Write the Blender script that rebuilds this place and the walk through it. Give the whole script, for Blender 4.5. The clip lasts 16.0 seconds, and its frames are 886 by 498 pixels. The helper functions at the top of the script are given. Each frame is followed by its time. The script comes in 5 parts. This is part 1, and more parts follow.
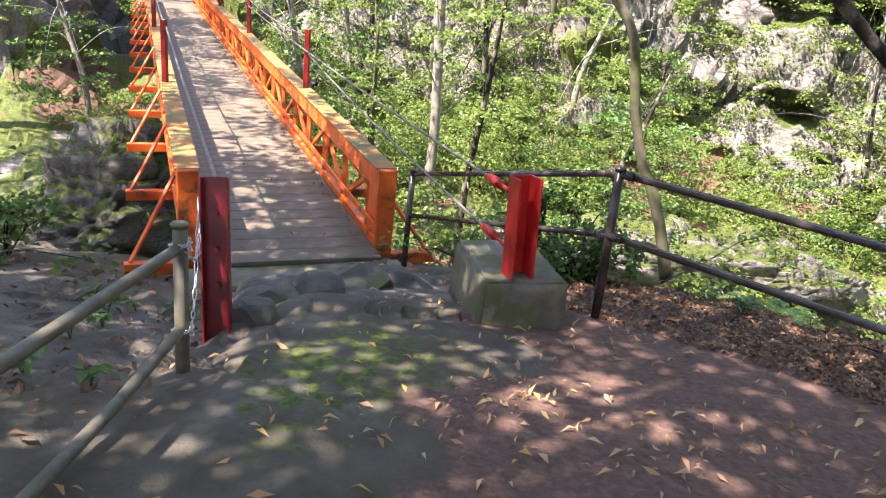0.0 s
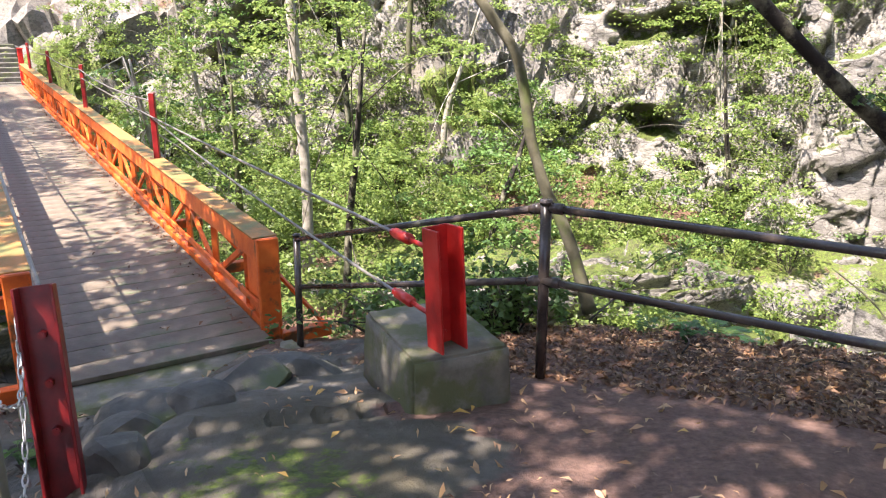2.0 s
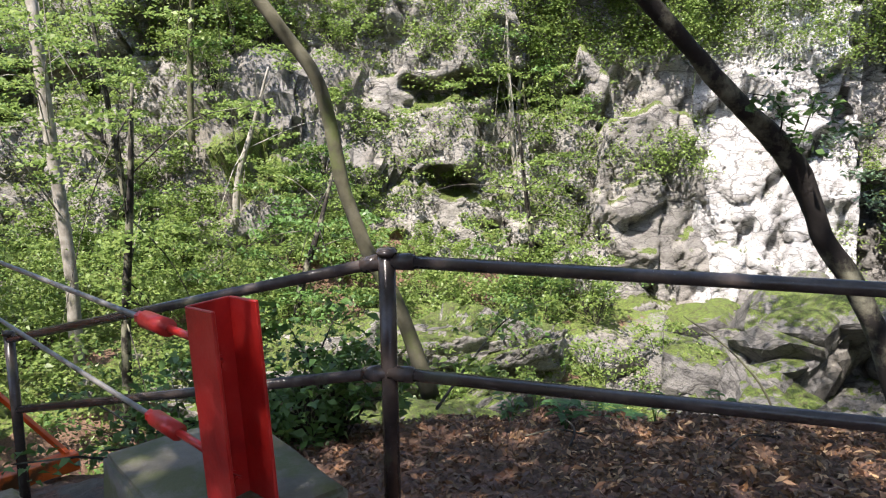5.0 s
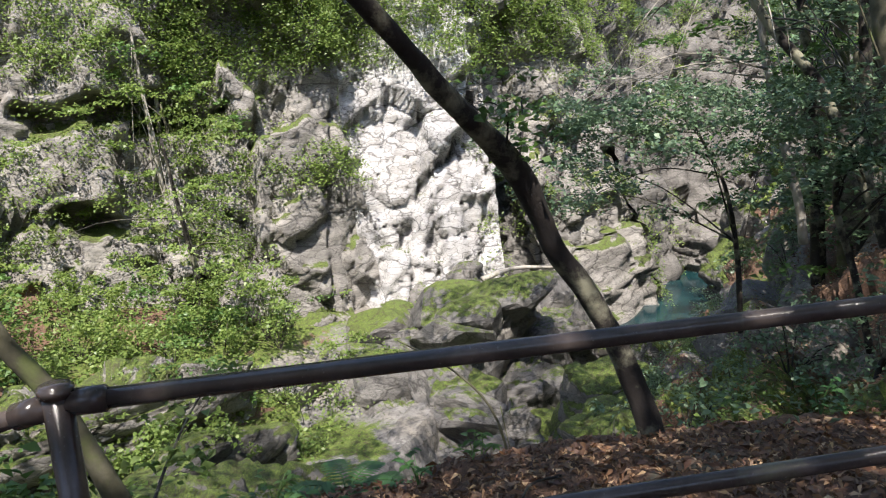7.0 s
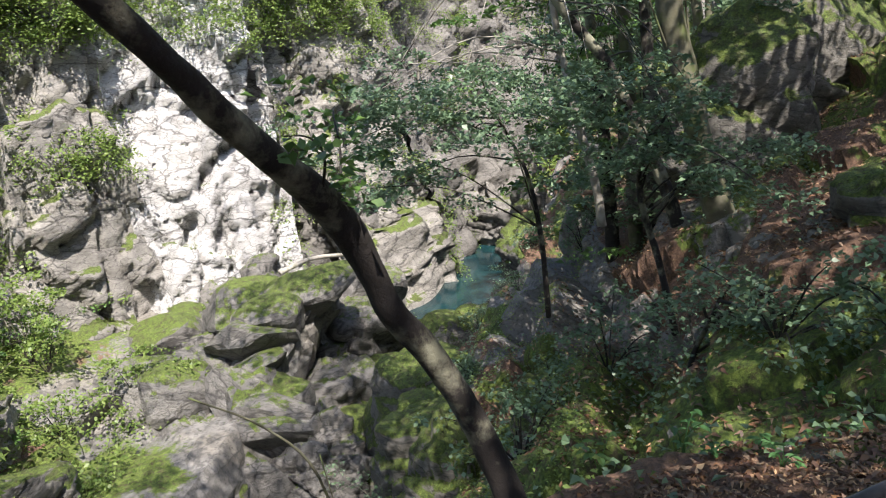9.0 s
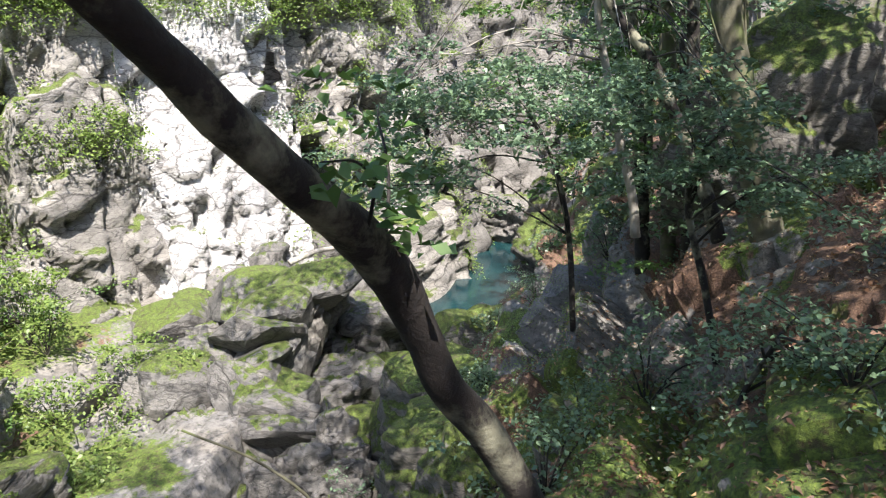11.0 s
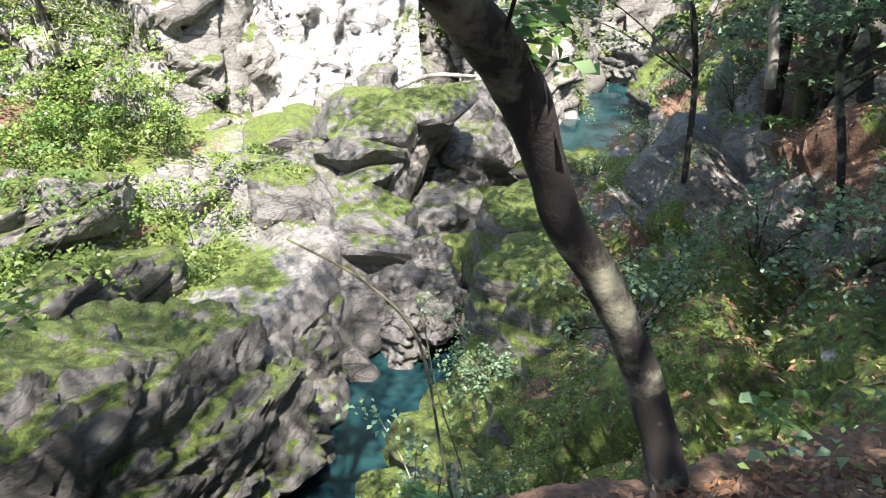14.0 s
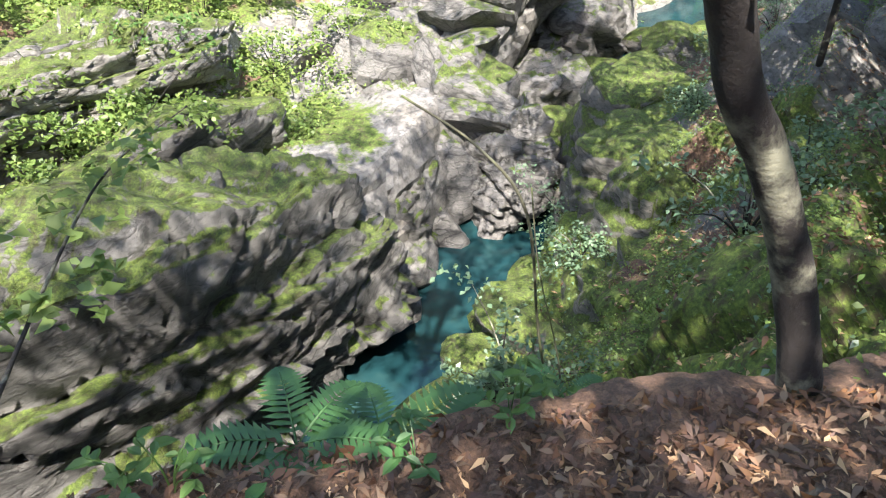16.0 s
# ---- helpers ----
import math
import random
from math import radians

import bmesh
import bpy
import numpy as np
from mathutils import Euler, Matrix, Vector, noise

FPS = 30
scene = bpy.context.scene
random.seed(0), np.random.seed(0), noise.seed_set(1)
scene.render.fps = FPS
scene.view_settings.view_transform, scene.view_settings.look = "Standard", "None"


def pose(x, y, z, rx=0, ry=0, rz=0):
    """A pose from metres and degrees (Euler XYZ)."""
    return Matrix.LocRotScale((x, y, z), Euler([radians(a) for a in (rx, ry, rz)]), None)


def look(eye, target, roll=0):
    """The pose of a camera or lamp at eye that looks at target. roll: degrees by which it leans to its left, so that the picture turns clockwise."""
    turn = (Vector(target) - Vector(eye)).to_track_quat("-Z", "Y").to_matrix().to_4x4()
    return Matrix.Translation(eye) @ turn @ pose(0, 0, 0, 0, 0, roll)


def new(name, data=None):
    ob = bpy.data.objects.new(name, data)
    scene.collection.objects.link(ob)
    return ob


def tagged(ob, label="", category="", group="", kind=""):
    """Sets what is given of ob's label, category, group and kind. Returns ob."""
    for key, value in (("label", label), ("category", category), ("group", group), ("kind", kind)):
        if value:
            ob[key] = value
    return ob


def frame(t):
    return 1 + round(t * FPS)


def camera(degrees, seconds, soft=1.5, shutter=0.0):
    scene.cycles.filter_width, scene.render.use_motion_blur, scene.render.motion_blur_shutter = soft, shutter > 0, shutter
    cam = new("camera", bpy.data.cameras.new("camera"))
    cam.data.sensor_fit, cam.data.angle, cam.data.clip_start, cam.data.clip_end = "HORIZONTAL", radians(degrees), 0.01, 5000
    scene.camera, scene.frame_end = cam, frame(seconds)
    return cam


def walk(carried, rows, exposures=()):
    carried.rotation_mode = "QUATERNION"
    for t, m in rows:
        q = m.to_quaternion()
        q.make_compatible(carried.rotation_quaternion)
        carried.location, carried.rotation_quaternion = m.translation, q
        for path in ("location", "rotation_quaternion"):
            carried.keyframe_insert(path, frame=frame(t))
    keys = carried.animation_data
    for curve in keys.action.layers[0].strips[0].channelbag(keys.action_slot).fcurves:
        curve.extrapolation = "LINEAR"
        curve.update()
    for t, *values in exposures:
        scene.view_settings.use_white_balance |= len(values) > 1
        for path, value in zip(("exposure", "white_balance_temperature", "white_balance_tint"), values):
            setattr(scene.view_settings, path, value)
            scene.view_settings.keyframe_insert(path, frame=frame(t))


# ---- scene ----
cam = camera(61.2, 16.0, 1.15)
PATH = [
    (0, (0.561, -0.771, 2.192), (0.4, 1.088, 1.471), 6.4),
    (0.5, (0.429, -0.588, 2.095), (0.225, 1.293, 1.445), 4.4),
    (1, (0.331, -0.408, 2.067), (0.214, 1.479, 1.413), 1.2),
    (1.5, (0.345, -0.13, 2.01), (0.361, 1.778, 1.411), 1.2),
    (2, (0.358, 0.131, 1.988), (0.5, 2.038, 1.402), 0.9),
    (2.5, (0.367, 0.336, 1.977), (0.675, 2.225, 1.399), 0.1),
    (3, (0.463, 0.57, 1.898), (0.945, 2.451, 1.418), -1.1),
    (3.2, (0.523, 0.714, 1.854), (1.075, 2.563, 1.328), -0.9),
    (5.3, (0.529, 1.776, 1.559), (1.195, 3.62, 1.171), 0.7),
    (5.5, (0.514, 1.906, 1.562), (1.19, 3.743, 1.154), 1.0),
    (6, (0.543, 2.136, 1.593), (1.344, 3.918, 1.163), -0.5),
    (6.5, (0.6, 2.28, 1.588), (1.629, 3.941, 1.159), -2.0),
    (7, (0.721, 2.491, 1.593), (2.126, 3.864, 1.215), -3.0),
    (7.5, (1.0, 2.638, 1.554), (2.493, 3.919, 1.194), -3.4),
    (8, (1.012, 2.732, 1.672), (2.576, 3.898, 1.231), -3.5),
    (8.5, (1.289, 3.028, 1.724), (2.928, 4.071, 1.247), -3.4),
    (9, (1.467, 3.207, 1.774), (3.176, 4.135, 1.303), -3.4),
    (9.2, (1.524, 3.268, 1.787), (3.233, 4.187, 1.301), -2.9),
    (11.5, (2.156, 3.801, 1.798), (3.852, 4.739, 1.304), -0.1),
    (12, (2.184, 3.793, 1.792), (3.891, 4.7, 1.28), 0.1),
    (12.5, (2.166, 3.796, 1.791), (3.866, 4.708, 1.263), 0.6),
    (13, (2.152, 3.824, 1.762), (3.789, 4.799, 1.154), 1.2),
    (13.5, (2.171, 3.86, 1.735), (3.695, 4.898, 0.958), 1.3),
    (14, (2.178, 3.909, 1.703), (3.6, 4.984, 0.797), 2.2),
    (14.5, (2.176, 3.954, 1.675), (3.504, 5.048, 0.655), 2.5),
    (15, (2.18, 4.013, 1.647), (3.444, 5.106, 0.548), 2.8),
    (15.5, (2.173, 4.06, 1.616), (3.369, 5.153, 0.443), 3.4),
    (16, (2.174, 4.106, 1.598), (3.314, 5.221, 0.391), 3.0),
]
walk(cam, [(t, look(eye, target, roll)) for t, eye, target, roll in PATH], [(0, 2.12, 6900, 22), (3, 1.95, 6800, 20), (5.5, 1.32, 6500, 16), (8, 1.12, 6500, 15), (9, 1.3, 6500, 15), (11.5, 1.7, 6400, 15), (13, 1.9, 6400, 15), (16, 2.25, 6400, 14)])

# ---- world, sun ----
SUN = Vector((-0.40, -0.34, 0.85)).normalized()
world = bpy.data.worlds.new("world")
scene.world = world
world.use_nodes = True
wn = world.node_tree.nodes
sky = wn.new("ShaderNodeTexSky")
sky.sky_type, sky.sun_disc = "NISHITA", False
sky.sun_elevation = math.asin(SUN.z)
sky.sun_rotation = math.atan2(SUN.x, SUN.y)
world.node_tree.links.new(sky.outputs[0], wn["Background"].inputs[0])
wn["Background"].inputs[1].default_value = 0.15
sun = new("sun", bpy.data.lights.new("sun", "SUN"))
sun.data.energy, sun.data.angle, sun.data.color = 5.0, radians(0.5), (1.0, 0.95, 0.86)
sun.matrix_world = look(SUN * 40, (0, 0, 0))
rng = np.random.default_rng(7)


# ---- materials ----
def nodes_of(name):
    m = bpy.data.materials.new(name)
    m.use_nodes = True
    t = m.node_tree
    return m, t.nodes, t.links, t.nodes["Principled BSDF"]


def ramp(n, l, fac, stops):
    r = n.new("ShaderNodeValToRGB")
    e = r.color_ramp.elements
    while len(e) < len(stops):
        e.new(0.5)
    for el, (p, c) in zip(e, stops):
        el.position, el.color = p, (*c, 1)
    l.new(fac, r.inputs[0])
    return r.outputs[0]


def noise_tex(n, l, co, scale, detail=6.0, rough=0.6, stretch=None):
    if stretch:
        mp = n.new("ShaderNodeMapping")
        mp.inputs["Scale"].default_value = stretch
        l.new(co, mp.inputs[0])
        co = mp.outputs[0]
    t = n.new("ShaderNodeTexNoise")
    t.inputs["Scale"].default_value, t.inputs["Detail"].default_value, t.inputs["Roughness"].default_value = scale, detail, rough
    l.new(co, t.inputs["Vector"])
    return t.outputs["Fac"]


def mix(n, l, fac, a, b, mode="MIX"):
    m = n.new("ShaderNodeMix")
    m.data_type, m.blend_type = "RGBA", mode
    for sock, v in ((m.inputs[0], fac), (m.inputs[6], a), (m.inputs[7], b)):
        if isinstance(v, (int, float)):
            sock.default_value = v
        elif isinstance(v, tuple):
            sock.default_value = (*v, 1)
        else:
            l.new(v, sock)
    return m.outputs[2]


def math_node(n, l, op, a, b=0.0):
    m = n.new("ShaderNodeMath")
    m.operation = op
    m.use_clamp = True
    for sock, v in ((m.inputs[0], a), (m.inputs[1], b)):
        if isinstance(v, (int, float)):
            sock.default_value = v
        else:
            l.new(v, sock)
    return m.outputs[0]


def bump(n, l, bsdf, h, strength, dist):
    b = n.new("ShaderNodeBump")
    b.inputs["Strength"].default_value, b.inputs["Distance"].default_value = strength, dist
    l.new(h, b.inputs["Height"])
    l.new(b.outputs[0], bsdf.inputs["Normal"])


def surface(name, cols, scale, rough=0.8, bscale=40.0, bdist=0.004, metal=0.0, stain=None, stain_scale=2.0, stain_at=0.55, stretch=None):
    """Two scales of noise colour, an optional stain with its own edge, and a fine relief."""
    m, n, l, p = nodes_of(name)
    co = n.new("ShaderNodeTexCoord").outputs["Object"]
    f = noise_tex(n, l, co, scale, stretch=stretch)
    k = len(cols)
    c = ramp(n, l, f, [(0.3 + 0.4 * i / max(1, k - 1), col) for i, col in enumerate(cols)])
    if stain:
        s = noise_tex(n, l, co, stain_scale, 8.0, 0.65)
        c = mix(n, l, ramp(n, l, s, [(stain_at - 0.04, (0, 0, 0)), (stain_at + 0.06, (1, 1, 1))]), c, stain)
    l.new(c, p.inputs["Base Color"])
    fine = noise_tex(n, l, co, bscale, 5.0)
    bump(n, l, p, fine, 0.6, bdist)
    r = n.new("ShaderNodeMapRange")
    r.inputs["To Min"].default_value, r.inputs["To Max"].default_value = max(0.05, rough - 0.15), min(1, rough + 0.12)
    l.new(fine, r.inputs[0])
    l.new(r.outputs[0], p.inputs["Roughness"])
    p.inputs["Metallic"].default_value = metal
    return m


def cracks(n, l, co, scale):
    """Joints of broken rock: a line mask and a tone for each block."""
    mp = n.new("ShaderNodeMapping")
    mp.inputs["Rotation"].default_value, mp.inputs["Scale"].default_value = (0.35, -0.3, 0.4), (0.8, 1.0, 2.0)
    l.new(co, mp.inputs[0])
    warp = n.new("ShaderNodeTexNoise")
    warp.inputs["Scale"].default_value, warp.inputs["Detail"].default_value = 1.4, 4.0
    l.new(mp.outputs[0], warp.inputs["Vector"])
    v = n.new("ShaderNodeVectorMath")
    v.operation = "MULTIPLY_ADD"
    v.inputs[1].default_value = (0.9, 0.9, 0.9)
    l.new(warp.outputs["Color"], v.inputs[0])
    l.new(mp.outputs[0], v.inputs[2])
    edge, cell = n.new("ShaderNodeTexVoronoi"), n.new("ShaderNodeTexVoronoi")
    edge.feature = "DISTANCE_TO_EDGE"
    for t in (edge, cell):
        t.inputs["Scale"].default_value = scale
        l.new(v.outputs[0], t.inputs["Vector"])
    sep = n.new("ShaderNodeSeparateColor")
    l.new(cell.outputs["Color"], sep.inputs[0])
    return ramp(n, l, edge.outputs["Distance"], [(0.0, (0.25, 0.25, 0.25)), (0.035, (1, 1, 1))]), sep.outputs[0]


def leaf_material(name, cols, trans=0.35, rough=0.45):
    m, n, l, p = nodes_of(name)
    g = n.new("ShaderNodeNewGeometry")
    co = n.new("ShaderNodeTexCoord").outputs["Object"]
    c = ramp(n, l, g.outputs["Random Per Island"], [(i / max(1, len(cols) - 1), col) for i, col in enumerate(cols)])
    c = mix(n, l, noise_tex(n, l, co, 0.9, 3.0), c, mix(n, l, 0.5, c, cols[-1]))
    l.new(c, p.inputs["Base Color"])
    p.inputs["Roughness"].default_value = rough
    t = n.new("ShaderNodeBsdfTranslucent")
    l.new(c, t.inputs[0])
    a = n.new("ShaderNodeMixShader")
    a.inputs[0].default_value = trans
    l.new(p.outputs[0], a.inputs[1])
    l.new(t.outputs[0], a.inputs[2])
    l.new(a.outputs[0], n["Material Output"].inputs[0])
    return m


def terrain_material():
    m, n, l, p = nodes_of("gorge_ground")
    co = n.new("ShaderNodeTexCoord").outputs["Object"]
    at = n.new("ShaderNodeAttribute")
    at.attribute_name = "cover"
    sep = n.new("ShaderNodeSeparateColor")
    l.new(at.outputs["Color"], sep.inputs[0])
    big = noise_tex(n, l, co, 0.5, 6.0)
    mid = noise_tex(n, l, co, 3.0, 8.0, 0.65)
    fine = noise_tex(n, l, co, 22.0, 6.0, 0.7)
    strata = noise_tex(n, l, co, 2.2, 8.0, 0.7, (0.5, 0.8, 3.0))
    rock = ramp(n, l, strata, [(0.3, (0.10, 0.096, 0.088)), (0.48, (0.165, 0.157, 0.143)), (0.68, (0.25, 0.24, 0.225))])
    rock = mix(n, l, ramp(n, l, big, [(0.45, (0, 0, 0)), (0.62, (1, 1, 1))]), rock, mix(n, l, 0.5, rock, (0.25, 0.21, 0.15)))
    line, tone_of = cracks(n, l, co, 0.7)
    rock = mix(n, l, 0.3, rock, ramp(n, l, tone_of, [(0.0, (0.09, 0.086, 0.08)), (1.0, (0.25, 0.24, 0.225))]))
    rock = mix(n, l, line, (0.08, 0.075, 0.07), rock)
    slab = ramp(n, l, mid, [(0.3, (0.055, 0.048, 0.04)), (0.5, (0.115, 0.102, 0.087)), (0.66, (0.18, 0.165, 0.145))])
    slab = mix(n, l, ramp(n, l, big, [(0.42, (0, 0, 0)), (0.6, (0.75, 0.75, 0.75))]), slab, (0.07, 0.06, 0.03))
    dirt = ramp(n, l, fine, [(0.3, (0.08, 0.046, 0.035)), (0.55, (0.16, 0.092, 0.072)), (0.72, (0.25, 0.155, 0.125))])
    litter = ramp(n, l, noise_tex(n, l, co, 30.0, 4.0, 0.8), [(0.3, (0.04, 0.025, 0.017)), (0.5, (0.12, 0.068, 0.043)), (0.7, (0.24, 0.14, 0.085))])
    clumps = noise_tex(n, l, co, 7.0, 8.0, 0.75)
    moss = ramp(n, l, fine, [(0.34, (0.03, 0.045, 0.008)), (0.48, (0.075, 0.11, 0.016)), (0.64, (0.15, 0.20, 0.03))])
    moss = mix(n, l, ramp(n, l, clumps, [(0.4, (0.9, 0.9, 0.9)), (0.5, (0, 0, 0))]), moss, (0.05, 0.036, 0.018))
    grain = noise_tex(n, l, co, 9.0, 9.0, 0.75)
    rock = mix(n, l, ramp(n, l, grain, [(0.38, (0.8, 0.8, 0.8)), (0.52, (0, 0, 0))]), rock, (0.06, 0.057, 0.052))
    soft = lambda v, w: ramp(n, l, math_node(n, l, "ADD", v, math_node(n, l, "MULTIPLY", math_node(n, l, "SUBTRACT", w, 0.28), 1.1)), [(0.48, (0, 0, 0)), (0.6, (1, 1, 1))])  # noqa: E731
    c = mix(n, l, at.outputs["Alpha"], rock, slab)
    c = mix(n, l, soft(sep.outputs[1], clumps), c, moss)
    c = mix(n, l, soft(sep.outputs[2], mid), c, litter)
    c = mix(n, l, soft(sep.outputs[0], mid), c, dirt)
    l.new(c, p.inputs["Base Color"])
    p.inputs["Roughness"].default_value = 0.8
    h = math_node(n, l, "ADD", math_node(n, l, "MULTIPLY", fine, 0.35), math_node(n, l, "MULTIPLY", clumps, 0.6))
    bump(n, l, p, h, 0.8, 0.07)
    return m


def water_material():
    m, n, l, p = nodes_of("pool_water")
    co = n.new("ShaderNodeTexCoord").outputs["Object"]
    c = ramp(n, l, noise_tex(n, l, co, 0.6, 4.0), [(0.3, (0.004, 0.016, 0.020)), (0.55, (0.009, 0.034, 0.038)), (0.75, (0.026, 0.060, 0.056))])
    l.new(c, p.inputs["Base Color"])
    p.inputs["Roughness"].default_value, p.inputs["IOR"].default_value = 0.08, 1.33
    bump(n, l, p, noise_tex(n, l, co, 5.0, 4.0), 0.25, 0.03)
    return m


M_TERRAIN = terrain_material()
M_WATER = water_material()
M_SLAB = surface("weathered_slab", [(0.045, 0.042, 0.037), (0.09, 0.086, 0.076), (0.15, 0.142, 0.128)], 3.0, 0.75, 30.0, 0.01, stain=(0.09, 0.11, 0.05), stain_scale=1.6)
M_ORANGE = surface("orange_paint", [(0.50, 0.075, 0.014), (0.72, 0.13, 0.02), (0.80, 0.19, 0.035)], 5.0, 0.5, 60.0, 0.002, stain=(0.16, 0.07, 0.03), stain_scale=4.0, stain_at=0.6)
M_ORANGETOP = surface("mossy_orange_paint", [(0.20, 0.13, 0.04), (0.36, 0.17, 0.05), (0.48, 0.20, 0.06)], 4.0, 0.7, 50.0, 0.004, stain=(0.16, 0.15, 0.05), stain_scale=3.0, stain_at=0.5)
M_RED = surface("red_paint", [(0.36, 0.012, 0.012), (0.55, 0.025, 0.02), (0.62, 0.05, 0.04)], 6.0, 0.38, 50.0, 0.002, stain=(0.50, 0.36, 0.34), stain_scale=5.0, stain_at=0.72)
M_DARKRED = surface("dark_red_paint", [(0.10, 0.006, 0.008), (0.20, 0.010, 0.012), (0.28, 0.02, 0.02)], 6.0, 0.4, 50.0, 0.002, stain=(0.05, 0.03, 0.03), stain_scale=5.0, stain_at=0.66)
M_PIPE = surface("dark_brown_pipe", [(0.035, 0.028, 0.026), (0.06, 0.048, 0.044), (0.10, 0.08, 0.072)], 8.0, 0.24, 80.0, 0.001, stain=(0.10, 0.10, 0.07), stain_scale=3.0, stain_at=0.62)
M_OLDPIPE = surface("mossy_pipe", [(0.07, 0.065, 0.05), (0.12, 0.11, 0.085), (0.18, 0.165, 0.13)], 8.0, 0.5, 80.0, 0.003, stain=(0.10, 0.12, 0.05), stain_scale=3.0, stain_at=0.58)
M_CONCRETE = surface("mossy_concrete", [(0.10, 0.094, 0.075), (0.17, 0.157, 0.125), (0.24, 0.22, 0.18)], 4.0, 0.85, 60.0, 0.006, stain=(0.11, 0.12, 0.055), stain_scale=3.0, stain_at=0.5)
M_DECK = surface("weathered_plank", [(0.09, 0.072, 0.052), (0.15, 0.122, 0.09), (0.22, 0.182, 0.14)], 3.0, 0.7, 40.0, 0.004, stain=(0.09, 0.11, 0.06), stain_scale=1.2, stain_at=0.56)
M_CABLE = surface("steel_cable", [(0.16, 0.15, 0.14), (0.30, 0.29, 0.27)], 20.0, 0.5, 200.0, 0.002, metal=0.6)
M_CHAIN = surface("zinc_chain", [(0.45, 0.45, 0.45), (0.7, 0.7, 0.7)], 30.0, 0.35, 200.0, 0.001, metal=0.9)
M_BARK = surface("dark_bark", [(0.010, 0.008, 0.006), (0.017, 0.013, 0.011), (0.03, 0.025, 0.021)], 7.0, 0.85, 50.0, 0.01, stain=(0.19, 0.185, 0.13), stain_scale=2.4, stain_at=0.535)
M_BARKGREEN = surface("mossy_bark", [(0.05, 0.047, 0.03), (0.095, 0.09, 0.055), (0.15, 0.14, 0.10)], 5.0, 0.9, 50.0, 0.008, stain=(0.09, 0.11, 0.035), stain_scale=2.0)
M_BARKPALE = surface("pale_bark", [(0.16, 0.145, 0.12), (0.27, 0.25, 0.215), (0.40, 0.375, 0.33)], 5.0, 0.85, 50.0, 0.006, stain=(0.15, 0.15, 0.10), stain_scale=3.0, stain_at=0.6)
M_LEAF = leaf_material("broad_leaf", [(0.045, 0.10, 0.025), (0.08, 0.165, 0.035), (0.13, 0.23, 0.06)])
# Brighter copy of the broad leaf, with sunlight put into its colour.
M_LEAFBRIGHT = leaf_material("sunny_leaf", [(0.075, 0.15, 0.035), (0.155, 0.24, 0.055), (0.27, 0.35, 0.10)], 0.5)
# Paler copy for the bank: sky sheen on shaded leaves is put into its colour.
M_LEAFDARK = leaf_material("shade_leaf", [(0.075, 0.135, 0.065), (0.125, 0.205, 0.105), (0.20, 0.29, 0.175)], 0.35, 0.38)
M_FERN = leaf_material("fern_leaf", [(0.04, 0.11, 0.03), (0.07, 0.17, 0.05)], 0.35)
M_LITTER = leaf_material("fallen_leaf", [(0.05, 0.024, 0.014), (0.11, 0.05, 0.028), (0.20, 0.105, 0.06), (0.27, 0.13, 0.05), (0.08, 0.04, 0.025), (0.30, 0.20, 0.12), (0.06, 0.03, 0.02)], 0.1, 0.6)
M_LITTERTAN = leaf_material("tan_fallen_leaf", [(0.22, 0.10, 0.05), (0.40, 0.24, 0.12), (0.52, 0.33, 0.16), (0.30, 0.15, 0.08), (0.56, 0.40, 0.24)], 0.1, 0.6)
M_LITTERYEL = leaf_material("yellow_fallen_leaf", [(0.55, 0.36, 0.05), (0.62, 0.30, 0.04), (0.6, 0.5, 0.2)], 0.2, 0.5)


# ---- mesh helpers ----
def mesh_obj(name, verts, faces, material, parent=None, label="", smooth=False):
    me = bpy.data.meshes.new(name)
    verts = np.asarray(verts, dtype=np.float32).reshape(-1, 3)
    if isinstance(faces, np.ndarray):
        k = faces.shape[1]
        me.vertices.add(len(verts))
        me.vertices.foreach_set("co", verts.ravel())
        me.loops.add(faces.size)
        me.loops.foreach_set("vertex_index", faces.ravel().astype(np.int32))
        me.polygons.add(len(faces))
        me.polygons.foreach_set("loop_start", np.arange(0, faces.size, k, dtype=np.int32))
        me.update(calc_edges=True)
    else:
        me.from_pydata([tuple(v) for v in verts], [], faces)
    if smooth:
        me.polygons.foreach_set("use_smooth", np.ones(len(me.polygons), dtype=bool))
    me.materials.append(material)
    me.validate()
    ob = new(name, me)
    if parent is not None:
        ob.parent = parent
    if label:
        ob["label"] = label
    return ob


def part(name, bm, material, parent=None, label="", smooth=False):
    me = bpy.data.meshes.new(name)
    for fc in bm.faces:
        fc.smooth = smooth
    bm.to_mesh(me)
    bm.free()
    me.materials.append(material)
    ob = new(name, me)
    if parent is not None:
        ob.parent = parent
    if label:
        ob["label"] = label
    return ob


def thing(name, at, label, category, group="", kind=""):
    ob = new(name)
    ob.location = at
    return tagged(ob, label, category, group, kind)


def box_bm(m, size, bevel=0.01):
    bm = bmesh.new()
    bmesh.ops.create_cube(bm, size=1.0, matrix=m @ Matrix.Diagonal((*size, 1)))
    if bevel:
        bmesh.ops.bevel(bm, geom=list(bm.edges), offset=bevel, segments=1, affect="EDGES")
    return bm


